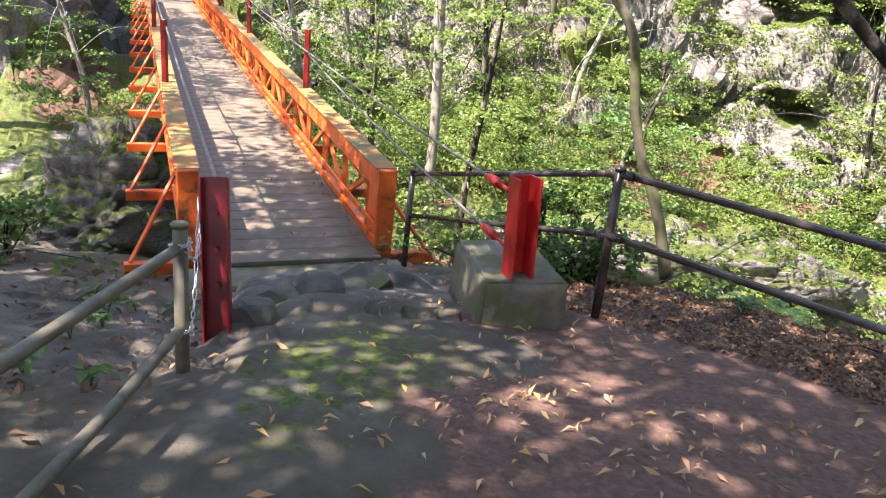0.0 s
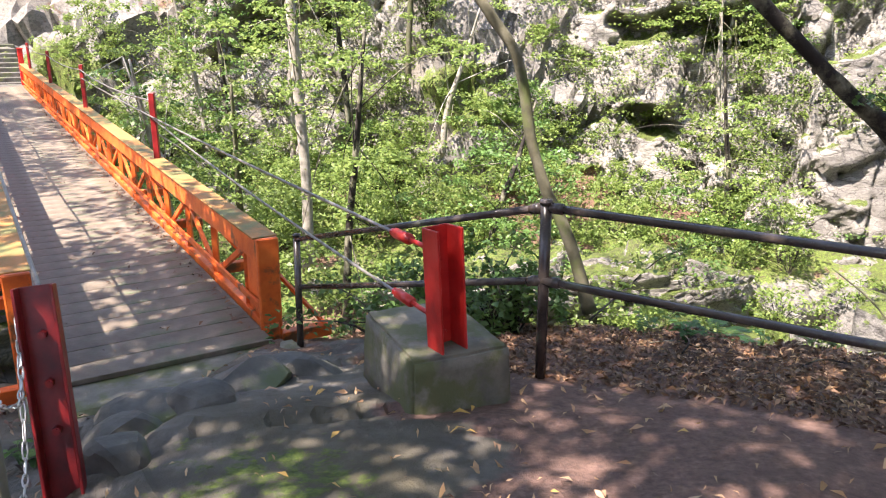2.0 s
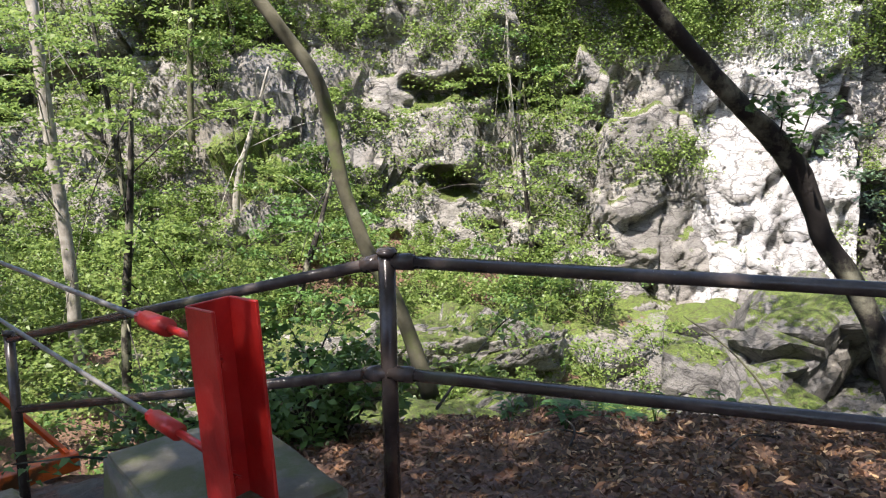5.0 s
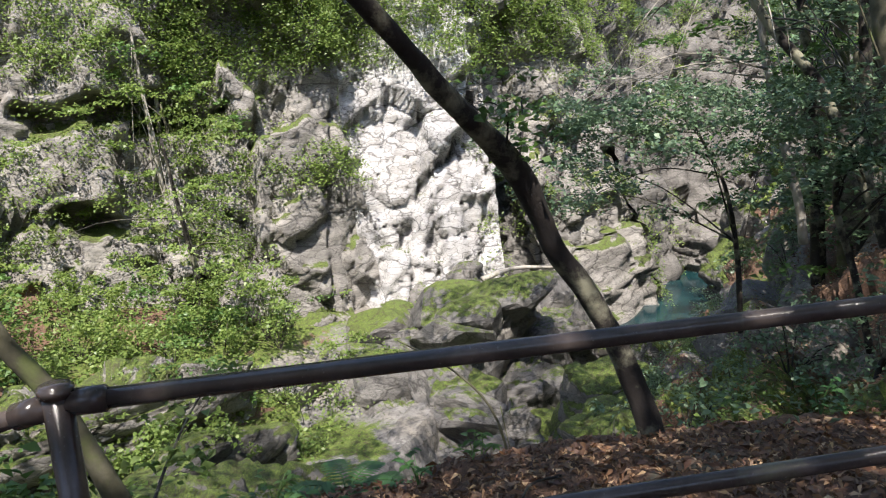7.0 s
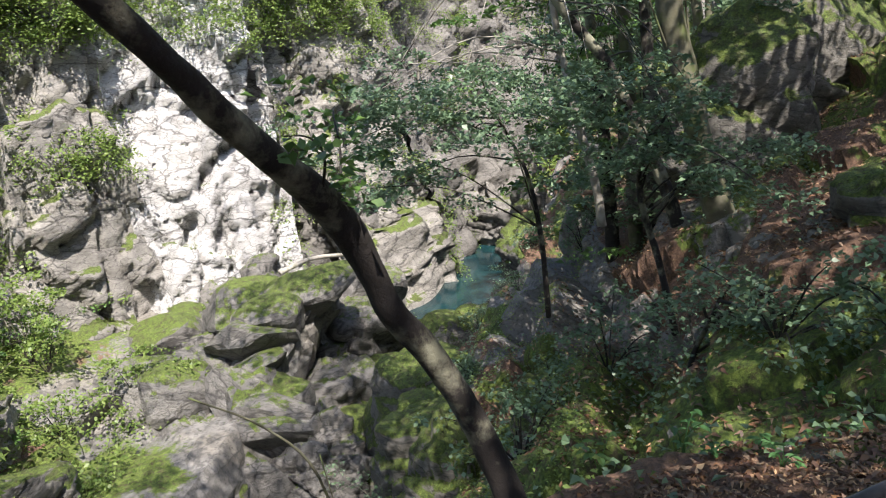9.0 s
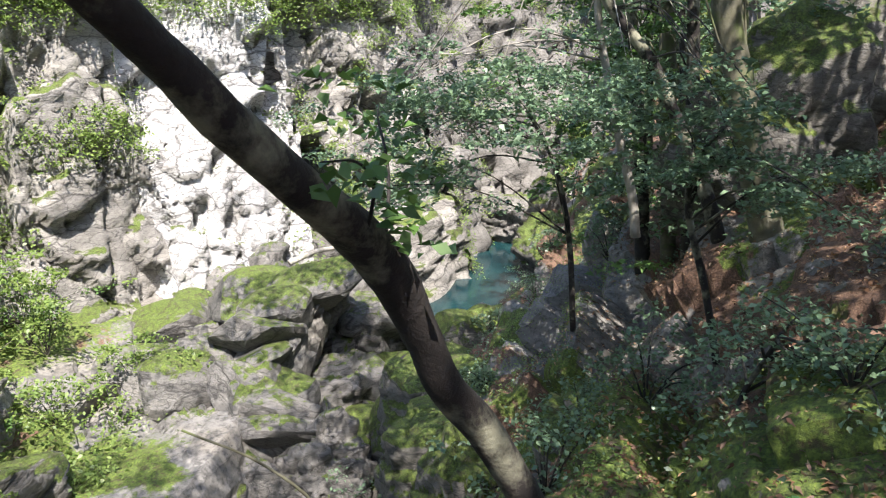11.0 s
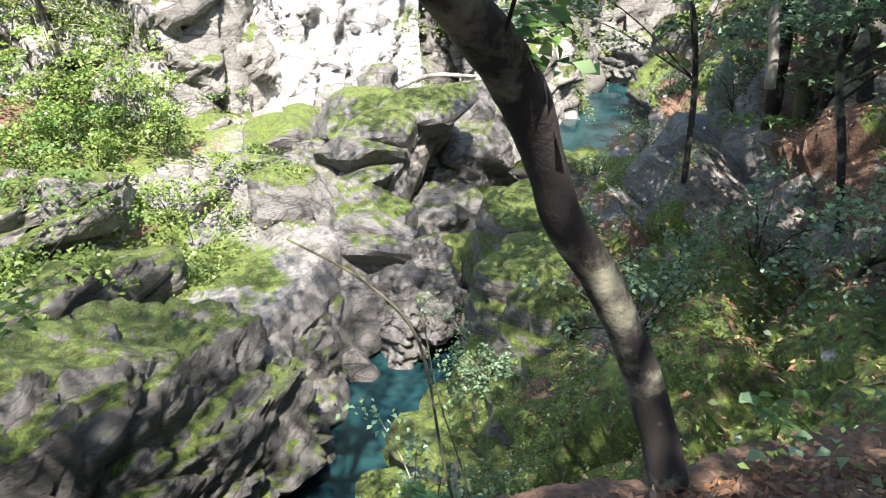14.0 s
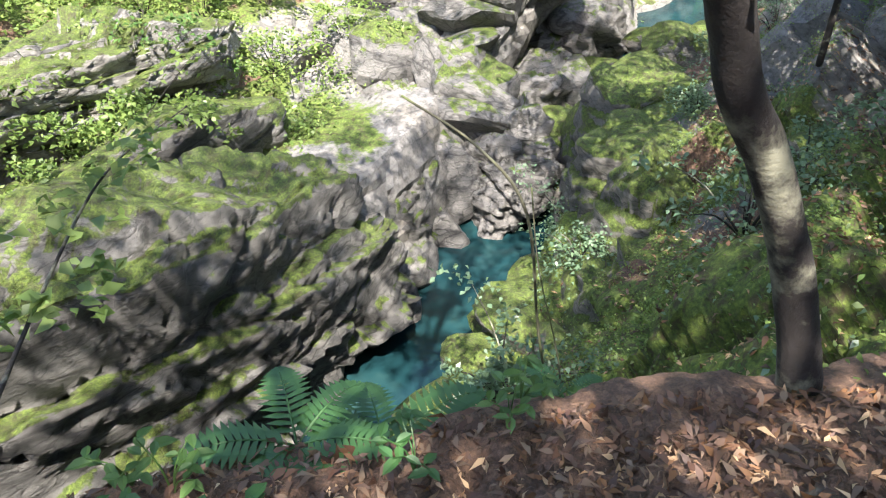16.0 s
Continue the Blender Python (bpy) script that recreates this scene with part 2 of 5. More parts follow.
def smooth_line(pts, per=6):
    """A Catmull-Rom line through the points."""
    p = np.array(pts, dtype=float)
    q = np.vstack([2 * p[0] - p[1], p, 2 * p[-1] - p[-2]])
    out = []
    for i in range(1, len(q) - 2):
        for s in np.linspace(0, 1, per, endpoint=False):
            a, b, c, d = q[i - 1], q[i], q[i + 1], q[i + 2]
            out.append(0.5 * (2 * b + (c - a) * s + (2 * a - 5 * b + 4 * c - d) * s * s + (3 * b - a - 3 * c + d) * s ** 3))
    return np.array(out + [p[-1]])


def tube(pts, radii, sides=8, wobble=0.0, seed=0):
    """Vertices and faces of a closed tube along a line."""
    p = np.array(pts, dtype=float)
    r = np.interp(np.linspace(0, 1, len(p)), np.linspace(0, 1, len(radii)), radii) if not np.isscalar(radii) else np.full(len(p), radii)
    g = np.random.default_rng(seed)
    tang = np.gradient(p, axis=0)
    tang /= np.linalg.norm(tang, axis=1)[:, None] + 1e-9
    u = np.cross(tang[0], (0.31, 0.2, 0.93) if abs(tang[0][2]) < 0.9 else (1, 0.1, 0))
    verts, faces = [], []
    ph = g.uniform(0, 6.28, 4)
    for i in range(len(p)):
        u = u - tang[i] * (u @ tang[i])
        u /= np.linalg.norm(u)
        v = np.cross(tang[i], u)
        for k in range(sides):
            a = 2 * math.pi * k / sides
            rr = r[i] * (1 + wobble * (math.sin(2 * a + ph[0] + i * 0.35) + 0.7 * math.sin(3 * a + ph[1] - i * 0.6) + g.normal() * 0.3))
            verts.append(p[i] + rr * (math.cos(a) * u + math.sin(a) * v))
    for i in range(len(p) - 1):
        for k in range(sides):
            a, b = i * sides + k, i * sides + (k + 1) % sides
            faces.append((a, b, b + sides, a + sides))
    faces.append(tuple(range(sides))[::-1])
    faces.append(tuple(range((len(p) - 1) * sides, len(p) * sides)))
    return np.array(verts), faces


def join(pieces):
    verts, faces, k = [], [], 0
    for v, f in pieces:
        verts.append(np.asarray(v))
        faces += [tuple(i + k for i in q) for q in f]
        k += len(v)
    return np.vstack(verts), faces


def tube_obj(name, pts, radii, material, parent=None, label="", sides=8, wobble=0.0, seed=0):
    v, f = tube(pts, radii, sides, wobble, seed)
    return mesh_obj(name, v, f, material, parent, label, smooth=True)


def bar_bm(a, b, w, h, bevel=0.004):
    """A straight bar of section w by h from a to b."""
    a, b = Vector(a), Vector(b)
    d = b - a
    m = Matrix.Translation((a + b) / 2) @ d.to_track_quat("Y", "Z").to_matrix().to_4x4()
    return box_bm(m, (w, d.length, h), bevel)


# ---- noise on arrays ----
def hash3(i, j, k, s=0):
    h = (i.astype(np.int64) * 374761393 + j.astype(np.int64) * 668265263 + k.astype(np.int64) * 2147483647 + s * 974634791) & 0x7FFFFFFF
    h = ((h ^ (h >> 13)) * 1274126177) & 0x7FFFFFFF
    return ((h ^ (h >> 16)) & 0xFFFF) / 65535.0


def vnoise(p, s=0):
    i = np.floor(p).astype(np.int64)
    f = p - i
    f = f * f * (3 - 2 * f)
    out = 0
    for dx in (0, 1):
        for dy in (0, 1):
            for dz in (0, 1):
                w = (f[:, 0] if dx else 1 - f[:, 0]) * (f[:, 1] if dy else 1 - f[:, 1]) * (f[:, 2] if dz else 1 - f[:, 2])
                out = out + w * hash3(i[:, 0] + dx, i[:, 1] + dy, i[:, 2] + dz, s)
    return out * 2 - 1


def fbm(p, octaves=4, s=0):
    out, a, q = 0, 0.5, np.array(p, dtype=float)
    for o in range(octaves):
        out = out + a * vnoise(q, s + o)
        q, a = q * 2.03 + 7.1, a * 0.5
    return out


def blocks(p, s=0):
    """Each point's offset in a field of broken blocks: a random tilted plane in each cell, with a gap between the cells."""
    i = np.floor(p).astype(np.int64)
    best = np.full(len(p), 9.0)
    second = np.full(len(p), 9.0)
    val = np.zeros(len(p))
    for dx in (-1, 0, 1):
        for dy in (-1, 0, 1):
            for dz in (-1, 0, 1):
                c = [i[:, a] + d for a, d in enumerate((dx, dy, dz))]
                ctr = np.stack([c[a] + hash3(*c, s + 11 + a) for a in range(3)], 1)
                off = p - ctr
                d = np.sqrt((off ** 2).sum(1))
                tilt = np.stack([hash3(*c, s + 21 + a) - 0.5 for a in range(3)], 1)
                v = hash3(*c, s + 31) * 2 - 1 + 1.6 * (off * tilt).sum(1)
                near = d < best
                second = np.where(near, best, np.minimum(second, d))
                val = np.where(near, v, val)
                best = np.where(near, d, best)
    return val, second - best


# ---- the lie of the land ----
RIVER = np.array([(-40, 16.0), (-16, 12.5), (-4, 10.6), (4, 10.0), (8.5, 10.7), (11, 12.0), (13.8, 13.2), (18, 15.0), (24.5, 15.5), (30, 17.3), (38, 19.9), (60, 25)])


def river_side(x, y):
    """Distance from the river's middle line, north positive, and how far along it."""
    best = np.full(x.shape, 1e9)
    side = np.zeros(x.shape)
    for a, b in zip(RIVER[:-1], RIVER[1:]):
        d = b - a
        s = np.clip(((x - a[0]) * d[0] + (y - a[1]) * d[1]) / (d @ d), 0, 1)
        ex, ey = x - a[0] - s * d[0], y - a[1] - s * d[1]
        dist = np.hypot(ex, ey)
        near = dist < best
        side = np.where(near, np.sign(d[0] * ey - d[1] * ex) * dist, side)
        best = np.minimum(best, dist)
    return side


def step(v, a, b):
    t = np.clip((v - a) / (b - a), 0, 1)
    return t * t * (3 - 2 * t)


NORTH = ((0, -9.6), (1.25, -9.2), (1.4, -7.4), (2.1, -6.0), (3.2, -6.0), (5.2, -6.3), (5.8, -5.6), (9, -4.9), (12, -4.1), (14.2, -3.1), (16.6, 2.0), (19.5, 7.0), (27, 13.0), (45, 24.0), (90, 40))
SOUTH = ((0, -9.6), (1.05, -9.2), (1.2, -7.6), (1.75, -6.0), (2.6, -4.9), (4.2, -3.4), (6.0, -1.6), (8.0, -0.4), (10.5, 0.9), (12, 3.2), (16, 6.0), (30, 14.0), (90, 40))


def ledge(x, y):
    """The rock ledge and path that the camera walks on."""
    z = 0.02 + 0.135 * (3.6 - y)
    z = np.where(y > 3.6, 0.02 - 0.30 * np.clip(y - 3.6, 0, 3.2) * step(-x, -1.6, 0.4) - 0.23 * np.clip(y - 3.6, 0, 9) * step(x, -0.4, 1.6), z)
    z = z - 0.42 * step(-x, 0.65, 1.5) * step(y, 1.5, 3.2)
    z = z - 0.16 * np.clip(x - 3.4, 0, 9)
    return z


def land(x, y):
    s = river_side(x, y)
    beside = (x + 1.456) * 0.882 + (y - 5.86) * 0.472
    s = np.where(s > 6, 6 + (s - 6) * (0.62 + 0.38 * step(x, -4.0, 6.0) + 0.95 * step(-beside, 2.0, 6.5)), s)
    z = np.where(s > 0, np.interp(s, *zip(*NORTH)), np.interp(-s, *zip(*SOUTH)))
    # the barrier of boulders between the two pools
    z = z + 2.6 * np.exp(-((x - 17.8) / 3.2) ** 2) * np.exp(-(s / 3.0) ** 2) * step(s, -2.2, 0.0) - 1.7 * np.exp(-((x - 18.5) / 4.5) ** 2) * np.exp(-((s + 3.6) / 2.2) ** 2)
    z = np.where((x > 23.5) & (np.abs(s) < 2.5), np.minimum(z, -8.4), z)
    z = z + 22 * step(x, 40, 58) * step(np.abs(s), -1, 3)
    # the ledge, cut off along its brink
    brink = (x - 2.4) * 0.52 + (y - 5.95) * 0.85
    wide = step(-brink, -0.5, 0.1) * step(-x, -7.4, -5.2) * step(x, -9.0, -6.5) * step(-y, -8.2, -6.8)
    return z * (1 - wide) + ledge(x, y) * wide, s, wide


def ground_at(x, y):
    z, _, _ = land(np.array([float(x)]), np.array([float(y)]))
    return float(z[0])


def build_ground():
    ang = np.concatenate([np.arange(-60, 150, 0.36), np.arange(150, 300, 2.5)])
    r = [0.25]
    while r[-1] < 75:
        r.append(r[-1] + np.clip(r[-1] * 0.0112, 0.045, 0.9) + (2.0 if r[-1] > 45 else 0))
    r = np.array(r)
    A, Rr = np.meshgrid(np.radians(ang), r)
    x, y = 1.9 + Rr * np.cos(A), 3.4 + Rr * np.sin(A)
    x, y = x.ravel(), y.ravel()
    z, s, wide = land(x, y)
    e = 0.25
    zx, zy = land(x + e, y)[0], land(x, y + e)[0]
    g = np.stack([-(zx - z) / e, -(zy - z) / e, np.ones_like(z)], 1)
    nrm = g / np.linalg.norm(g, axis=1)[:, None]
    P = np.stack([x, y, z], 1)
    steep = step(1 - nrm[:, 2], 0.05, 0.4)
    rough = (1 - wide) * (0.25 + 0.75 * steep)
    rough = rough * (1 - 0.8 * step(x, 8.0, 9.5) * step(-x, -15.5, -14.0) * step(-np.abs(s), -2.8, -2.0))
    tilt = P @ np.array([[0.92, 0.0, -0.38], [0.0, 1.0, 0.2], [0.4, -0.2, 0.9]])
    b1, gap1 = blocks(tilt * np.array([0.45, 0.45, 0.9]), 3)
    b2, gap2 = blocks(tilt * np.array([1.5, 1.5, 3.0]), 5)
    disp = rough * (0.9 * fbm(P * 0.22, 4, 2) + 0.62 * b1 - 0.25 * np.exp(-gap1 * 14) + 0.10 * b2 - 0.07 * np.exp(-gap2 * 10))
    near = wide * (0.05 * fbm(P * 0.9, 4, 9) + 0.02 * fbm(P * 5, 3, 4)) + wide * step((x - 1.3) * 0.6 + (y - 4.3) * 0.8, 0.0, 0.6) * (0.10 * fbm(P * 2.2, 4, 19) + 0.05 * fbm(P * 7, 3, 14))
    brow = wide * step(x, 4.9, 5.7)
    near = near + brow * (0.40 * fbm(P * 1.1, 4, 23) + 0.08 * fbm(P * 5, 3, 25))
    sb, sg = blocks(P * np.array([0.55, 0.75, 0.3]), 8)
    slabby = wide * step(-x + 0.35 * y, -0.2, 1.3)
    near = near + slabby * (0.045 * sb - 0.035 * np.exp(-sg * 22))
    P = P + nrm * (disp + near)[:, None]
    # what covers the rock
    flat = step(nrm[:, 2], 0.55, 0.85)
    n1, n2 = fbm(P * 0.35, 4, 40), fbm(P * 1.3, 3, 44)
    dirt = wide * step(x - 0.35 * y + 1.3 * n2, -0.9, 0.5) * step(-((x - 2.0) * 0.6 + (y - 4.6) * 0.8), -0.2, 0.3)
    litter = wide * step((x - 1.3) * 0.6 + (y - 4.3) * 0.8, -0.1, 0.5) * step(n2 + 0.25, 0, 0.5) + (1 - wide) * (s < -2.0) * flat * step(n2 + 0.12, 0, 0.2) * 0.95 + (1 - wide) * (s > 6) * flat * step(n1, 0, 0.3) * 0.8
    moss = (1 - wide) * np.where(s < 0, 0.9, 0.72) * step(nrm[:, 2] + 1.3 * n1 + 0.5 * n2, 0.45, 0.95) * (np.abs(s) < 16) + wide * step(n1 - 0.22, 0, 0.3) * 0.3
    litter = litter * (1 - brow * step(n2 + 0.2, -0.1, 0.2))
    moss = moss + brow * 0.9 * step(n2 + 0.25, 0, 0.25)
    bed = step(x, 10.5, 12.5) * step(-x, -25, -22) * step(s, -2.0, -1.0) * step(-s, -9.0, -6.0)
    moss = moss * (1 - 0.8 * bed) + step(x, 33, 38) * step(n2, -0.1, 0.3) * 0.35
    litter = litter * (1 - 0.9 * bed)
    over = step(-x, -5.8, -4.9) * step((x - 1.3) * 0.6 + (y - 4.3) * 0.8, -0.1, 0.4) * wide * step(x, 0.2, 0.9)
    litter = np.maximum(litter, over * step(n2 + 0.45, 0, 0.3))
    beyond = step((x - 4.95) * 0.8 + (y - 4.65) * 0.6, 0.0, 0.5) * step(-x, -10.5, -8.5) * (s < 0) * step(n2 + 0.35, 0, 0.2)
    litter = litter * (1 - 0.9 * beyond)
    moss = moss + 0.9 * beyond + (s < -1.2) * (1 - wide) * step(x, 5, 7) * step(-x, -30, -26) * step(n1 + 0.6 * n2 + 0.05, 0, 0.25) * 0.6
    cover = np.stack([np.clip(dirt, 0, 1), np.clip(moss, 0, 1), np.clip(litter, 0, 1), wide], 1)
    na, nr = len(ang), len(r)
    i = np.arange(nr - 1)[:, None] * na
    k = np.arange(na)[None, :]
    k2 = (k + 1) % na
    faces = np.stack([i + k, i + na + k, i + na + k2, i + k2], -1).reshape(-1, 4)[:, ::-1]
    P = np.vstack([P, [[1.9, 3.4, P[:na, 2].mean()]]])
    cover = np.vstack([cover, cover[:1]])
    ob = mesh_obj("ground", P, faces, M_TERRAIN)
    fan = [(k, (k + 1) % na, nr * na) for k in range(na)]
    bm = bmesh.new()
    bm.from_mesh(ob.data)
    bm.verts.ensure_lookup_table()
    for f in fan:
        bm.faces.new([bm.verts[v] for v in f])
    bm.to_mesh(ob.data)
    bm.free()
    ob.data.polygons.foreach_set("use_smooth", np.zeros(len(ob.data.polygons), dtype=bool))
    col = ob.data.attributes.new("cover", "FLOAT_COLOR", "POINT")
    col.data.foreach_set("color", cover.astype(np.float32).ravel())
    return tagged(ob, "rocky gorge ground with moss, leaf litter and a dirt path", "ground", kind="structure")


ground = build_ground()


def pool(name, x0, x1, z, label):
    """A sheet of water that follows the river's line."""
    xs = np.linspace(x0, x1, 60)
    ys = np.interp(xs, RIVER[:, 0], RIVER[:, 1])
    v = [(a, b + o, z) for a, b in zip(xs, ys) for o in (-3.4, 3.4)]
    f = [(2 * i, 2 * i + 2, 2 * i + 3, 2 * i + 1) for i in range(59)]
    return tagged(mesh_obj(name, v, f, M_WATER), label, "water", kind="structure")


pool("water_lower", -30, 16.5, -8.5, "clear teal pool in a narrow rock slot")
pool("water_upper", 21.5, 50, -7.6, "deep teal pool between rock walls upstream")

from mathutils.bvhtree import BVHTree  # noqa: E402

_co = np.empty(len(ground.data.vertices) * 3, dtype=np.float32)
ground.data.vertices.foreach_get("co", _co)
LAND = BVHTree.FromPolygons([tuple(v) for v in _co.reshape(-1, 3)], [tuple(p.vertices) for p in ground.data.polygons])


def top(x, y):
    """The ground's height at a place, and its upward direction."""
    hit, nrm, _, _ = LAND.ray_cast(Vector((x, y, 60)), Vector((0, 0, -1)))
    if hit is None:
        return 0.0, Vector((0, 0, 1))
    return hit.z, nrm if nrm.z > 0 else -nrm


# ---- the footbridge ----
B_AT, B_AHEAD, B_SIDE = Vector((-1.456, 5.86, -0.72)), Vector((-0.472, 0.882, 0)), Vector((0.882, 0.472, 0))
B_LONG = 27.6


def on_bridge(u, v, w):
    return B_AT + B_AHEAD * u + B_SIDE * v + Vector((0, 0, w))


def build_bridge():
    ob = thing("footbridge", (0, 0, 0), "long orange-painted steel footbridge with a weathered plank deck", "bridge")
    turn = math.degrees(math.atan2(B_AHEAD.y, B_AHEAD.x)) - 90
    plank = None
    n = int(B_LONG / 0.30)
    for i in range(n):
        m = Matrix.Translation(on_bridge(0.15 + 0.30 * i, 0, -0.022)) @ pose(0, 0, 0, 0, 0, turn) @ pose(0, 0, 0, random.uniform(-0.12, 0.12), random.uniform(-0.08, 0.08), 0)
        if plank is None:
            plank = part("plank", box_bm(Matrix(), (1.78, 0.292, 0.045), 0.005), M_DECK, ob).data
            piece = bpy.data.objects["plank"]
        else:
            piece = new("plank", plank)
            piece.parent = ob
        piece.matrix_basis = m
    for side in (-1, 1):
        v = 0.97 * side
        part("top_chord", bar_bm(on_bridge(0.28, v, 0.72), on_bridge(B_LONG, v, 0.72), 0.17, 0.22, 0.008), M_ORANGE, ob)
        part("chord_cap", bar_bm(on_bridge(0.30, v, 0.844), on_bridge(B_LONG, v, 0.844), 0.23, 0.016, 0.004), M_ORANGETOP, ob, "brown mossy top flange")
        part("bottom_chord", bar_bm(on_bridge(0.2, v, -0.02), on_bridge(B_LONG, v, -0.02), 0.12, 0.14, 0.006), M_ORANGE, ob)
        part("kerb_rail", bar_bm(on_bridge(0.3, v - 0.07 * side, 0.20), on_bridge(B_LONG, v - 0.07 * side, 0.20), 0.03, 0.06, 0.003), M_ORANGE, ob)
        for k in range(25):
            u = 0.85 + 1.1 * k
            part("upright", bar_bm(on_bridge(u, v, 0.05), on_bridge(u, v, 0.61), 0.06, 0.07, 0.004), M_ORANGE, ob)
            if k < 24:
                a, b = ((0.06, 0.6) if k % 2 else (0.6, 0.06))
                part("diagonal", bar_bm(on_bridge(u + 0.05, v, a), on_bridge(u + 1.05, v, b), 0.04, 0.06, 0.003), M_ORANGE, ob)
        part("end_plate", box_bm(Matrix.Translation(on_bridge(0.25, v, 0.37)) @ pose(0, 0, 0, 0, 0, turn), (0.2, 0.05, 0.96), 0.012), M_ORANGE, ob, "scuffed bright orange end plate")
        part("end_gusset", box_bm(Matrix.Translation(on_bridge(0.53, v, 0.34)) @ pose(0, 0, 0, 0, 0, turn), (0.05, 0.52, 0.72), 0.008), M_ORANGE, ob)
        for u in (4.7, 11.3, 17.9, 24.5):
            part("hand_post", bar_bm(on_bridge(u, v + 0.04 * side, 0.84), on_bridge(u, v + 0.04 * side, 1.72), 0.075, 0.075, 0.006), M_DARKRED, ob, "dark red square post")
        for u in np.arange(0.3, B_LONG, 2.26):
            part("outrigger", bar_bm(on_bridge(u, 0.99 * side, -0.14), on_bridge(u, 1.56 * side, -0.14), 0.1, 0.12, 0.006), M_ORANGE, ob)
            part("stay", bar_bm(on_bridge(u, 1.5 * side, -0.08), on_bridge(u + 0.75, 1.03 * side, 0.62), 0.035, 0.035, 0.003), M_ORANGE, ob)
    for u in np.arange(0.3, B_LONG, 2.26):
        part("cross_beam", bar_bm(on_bridge(u, -0.99, -0.15), on_bridge(u, 0.99, -0.15), 0.09, 0.12, 0.006), M_ORANGE, ob)
    part("abutment", box_bm(Matrix.Translation(on_bridge(-0.2, 0, -0.55)) @ pose(0, 0, 0, 0, 0, turn), (2.2, 0.5, 1.0), 0.03), M_CONCRETE, ob, "stained concrete abutment")
    return ob


build_bridge()


def build_far_landing():
    turn = math.degrees(math.atan2(B_AHEAD.y, B_AHEAD.x)) - 90
    for side in (-1, 1):
        ob = thing("gate_post", on_bridge(B_LONG + 0.5, 0.98 * side, -0.1), "red steel post at the bridge's far end", "post", "far bridge posts")
        part("shaft", box_bm(Matrix.Translation((0, 0, 0.72)) @ pose(0, 0, 0, 0, 0, turn), (0.18, 0.18, 1.5), 0.012), M_RED, ob)
        part("cap", box_bm(Matrix.Translation((0, 0, 1.49)) @ pose(0, 0, 0, 0, 0, turn), (0.22, 0.22, 0.04), 0.008), M_RED, ob)
    ob = thing("stairs", on_bridge(B_LONG, 0, 0), "stone stairs that climb the far bank", "stairs", kind="structure")
    for k in range(12):
        at = B_AHEAD * (1.4 + 0.42 * k) + Vector((0, 0, -0.12 + 0.17 * k))
        part("step", box_bm(Matrix.Translation(at) @ pose(0, 0, 0, 0, 0, turn), (2.1, 0.48, 0.35), 0.02), M_SLAB, ob)
    part("landing", box_bm(Matrix.Translation(B_AHEAD * 0.55 + Vector((0, 0, -0.4))) @ pose(0, 0, 0, 0, 0, turn), (2.6, 1.4, 0.8), 0.03), M_SLAB, ob)


build_far_landing()


# ---- railings, anchors ----
def pipe_post(ob, x, y, z0, z1, r, material, lean=(0, 0)):
    p = part("post", cyl_bm((x, y, z0), (x + lean[0], y + lean[1], z1), r), material, ob, smooth=True)
    part("cap", cyl_bm((x + lean[0], y + lean[1], z1 - 0.012), (x + lean[0] * 1.02, y + lean[1] * 1.02, z1 + 0.018), r * 1.22), material, p, smooth=True)
    return p


def cyl_bm(a, b, r, sides=16):
    a, b = Vector(a), Vector(b)
    bm = bmesh.new()
    m = Matrix.Translation((a + b) / 2) @ (b - a).to_track_quat("Z", "Y").to_matrix().to_4x4()
    bmesh.ops.create_cone(bm, cap_ends=True, segments=sides, radius1=r, radius2=r, depth=(b - a).length, matrix=m)
    rim = [e for e in bm.edges if any(len(f.verts) > 4 for f in e.link_faces)]
    bmesh.ops.bevel(bm, geom=rim, offset=min(0.006, r * 0.25), segments=2, affect="EDGES")
    return bm


def build_right_railing():
    ob = thing("railing", (0, 0, 0), "dark brown steel pipe railing with two rails along the drop", "railing")
    pipe_post(ob, 1.295, 4.335, -0.15, 0.985, 0.034, M_PIPE, (-0.03, -0.03))
    pipe_post(ob, -0.43, 6.26, -0.9, 0.22, 0.03, M_PIPE, (0, 0.04))
    ax, ay = math.cos(radians(-37.0)), math.sin(radians(-37.0))
    for z, name in ((0.955, "top_rail"), (0.505, "lower_rail")):
        slope = 0.018
        far = (1.265 + 7.4 * ax, 4.305 + 7.4 * ay, z + slope * 7.4)
        part(name, cyl_bm((1.265, 4.305, z), far, 0.0255), M_PIPE, ob, smooth=True)
        low = (-0.43, 6.29, 0.19 if z > 0.8 else -0.24)
        part(name, cyl_bm((1.265, 4.305, z), low, 0.0235), M_PIPE, ob, smooth=True)
        for d in (Vector((ax, ay, slope)), (Vector(low) - Vector((1.265, 4.305, z))).normalized()):
            a = Vector((1.265, 4.305, z)) + d * 0.03
            part("clamp", cyl_bm(a, a + d * 0.085, 0.033), M_PIPE, ob, "short pipe clamp", smooth=True)
    for k in (3.7, 7.4):
        x, y = 1.265 + k * ax, 4.305 + k * ay
        pipe_post(ob, x, y, top(x, y)[0] - 0.1, 0.985 + 0.018 * k, 0.034, M_PIPE)
    return ob


build_right_railing()


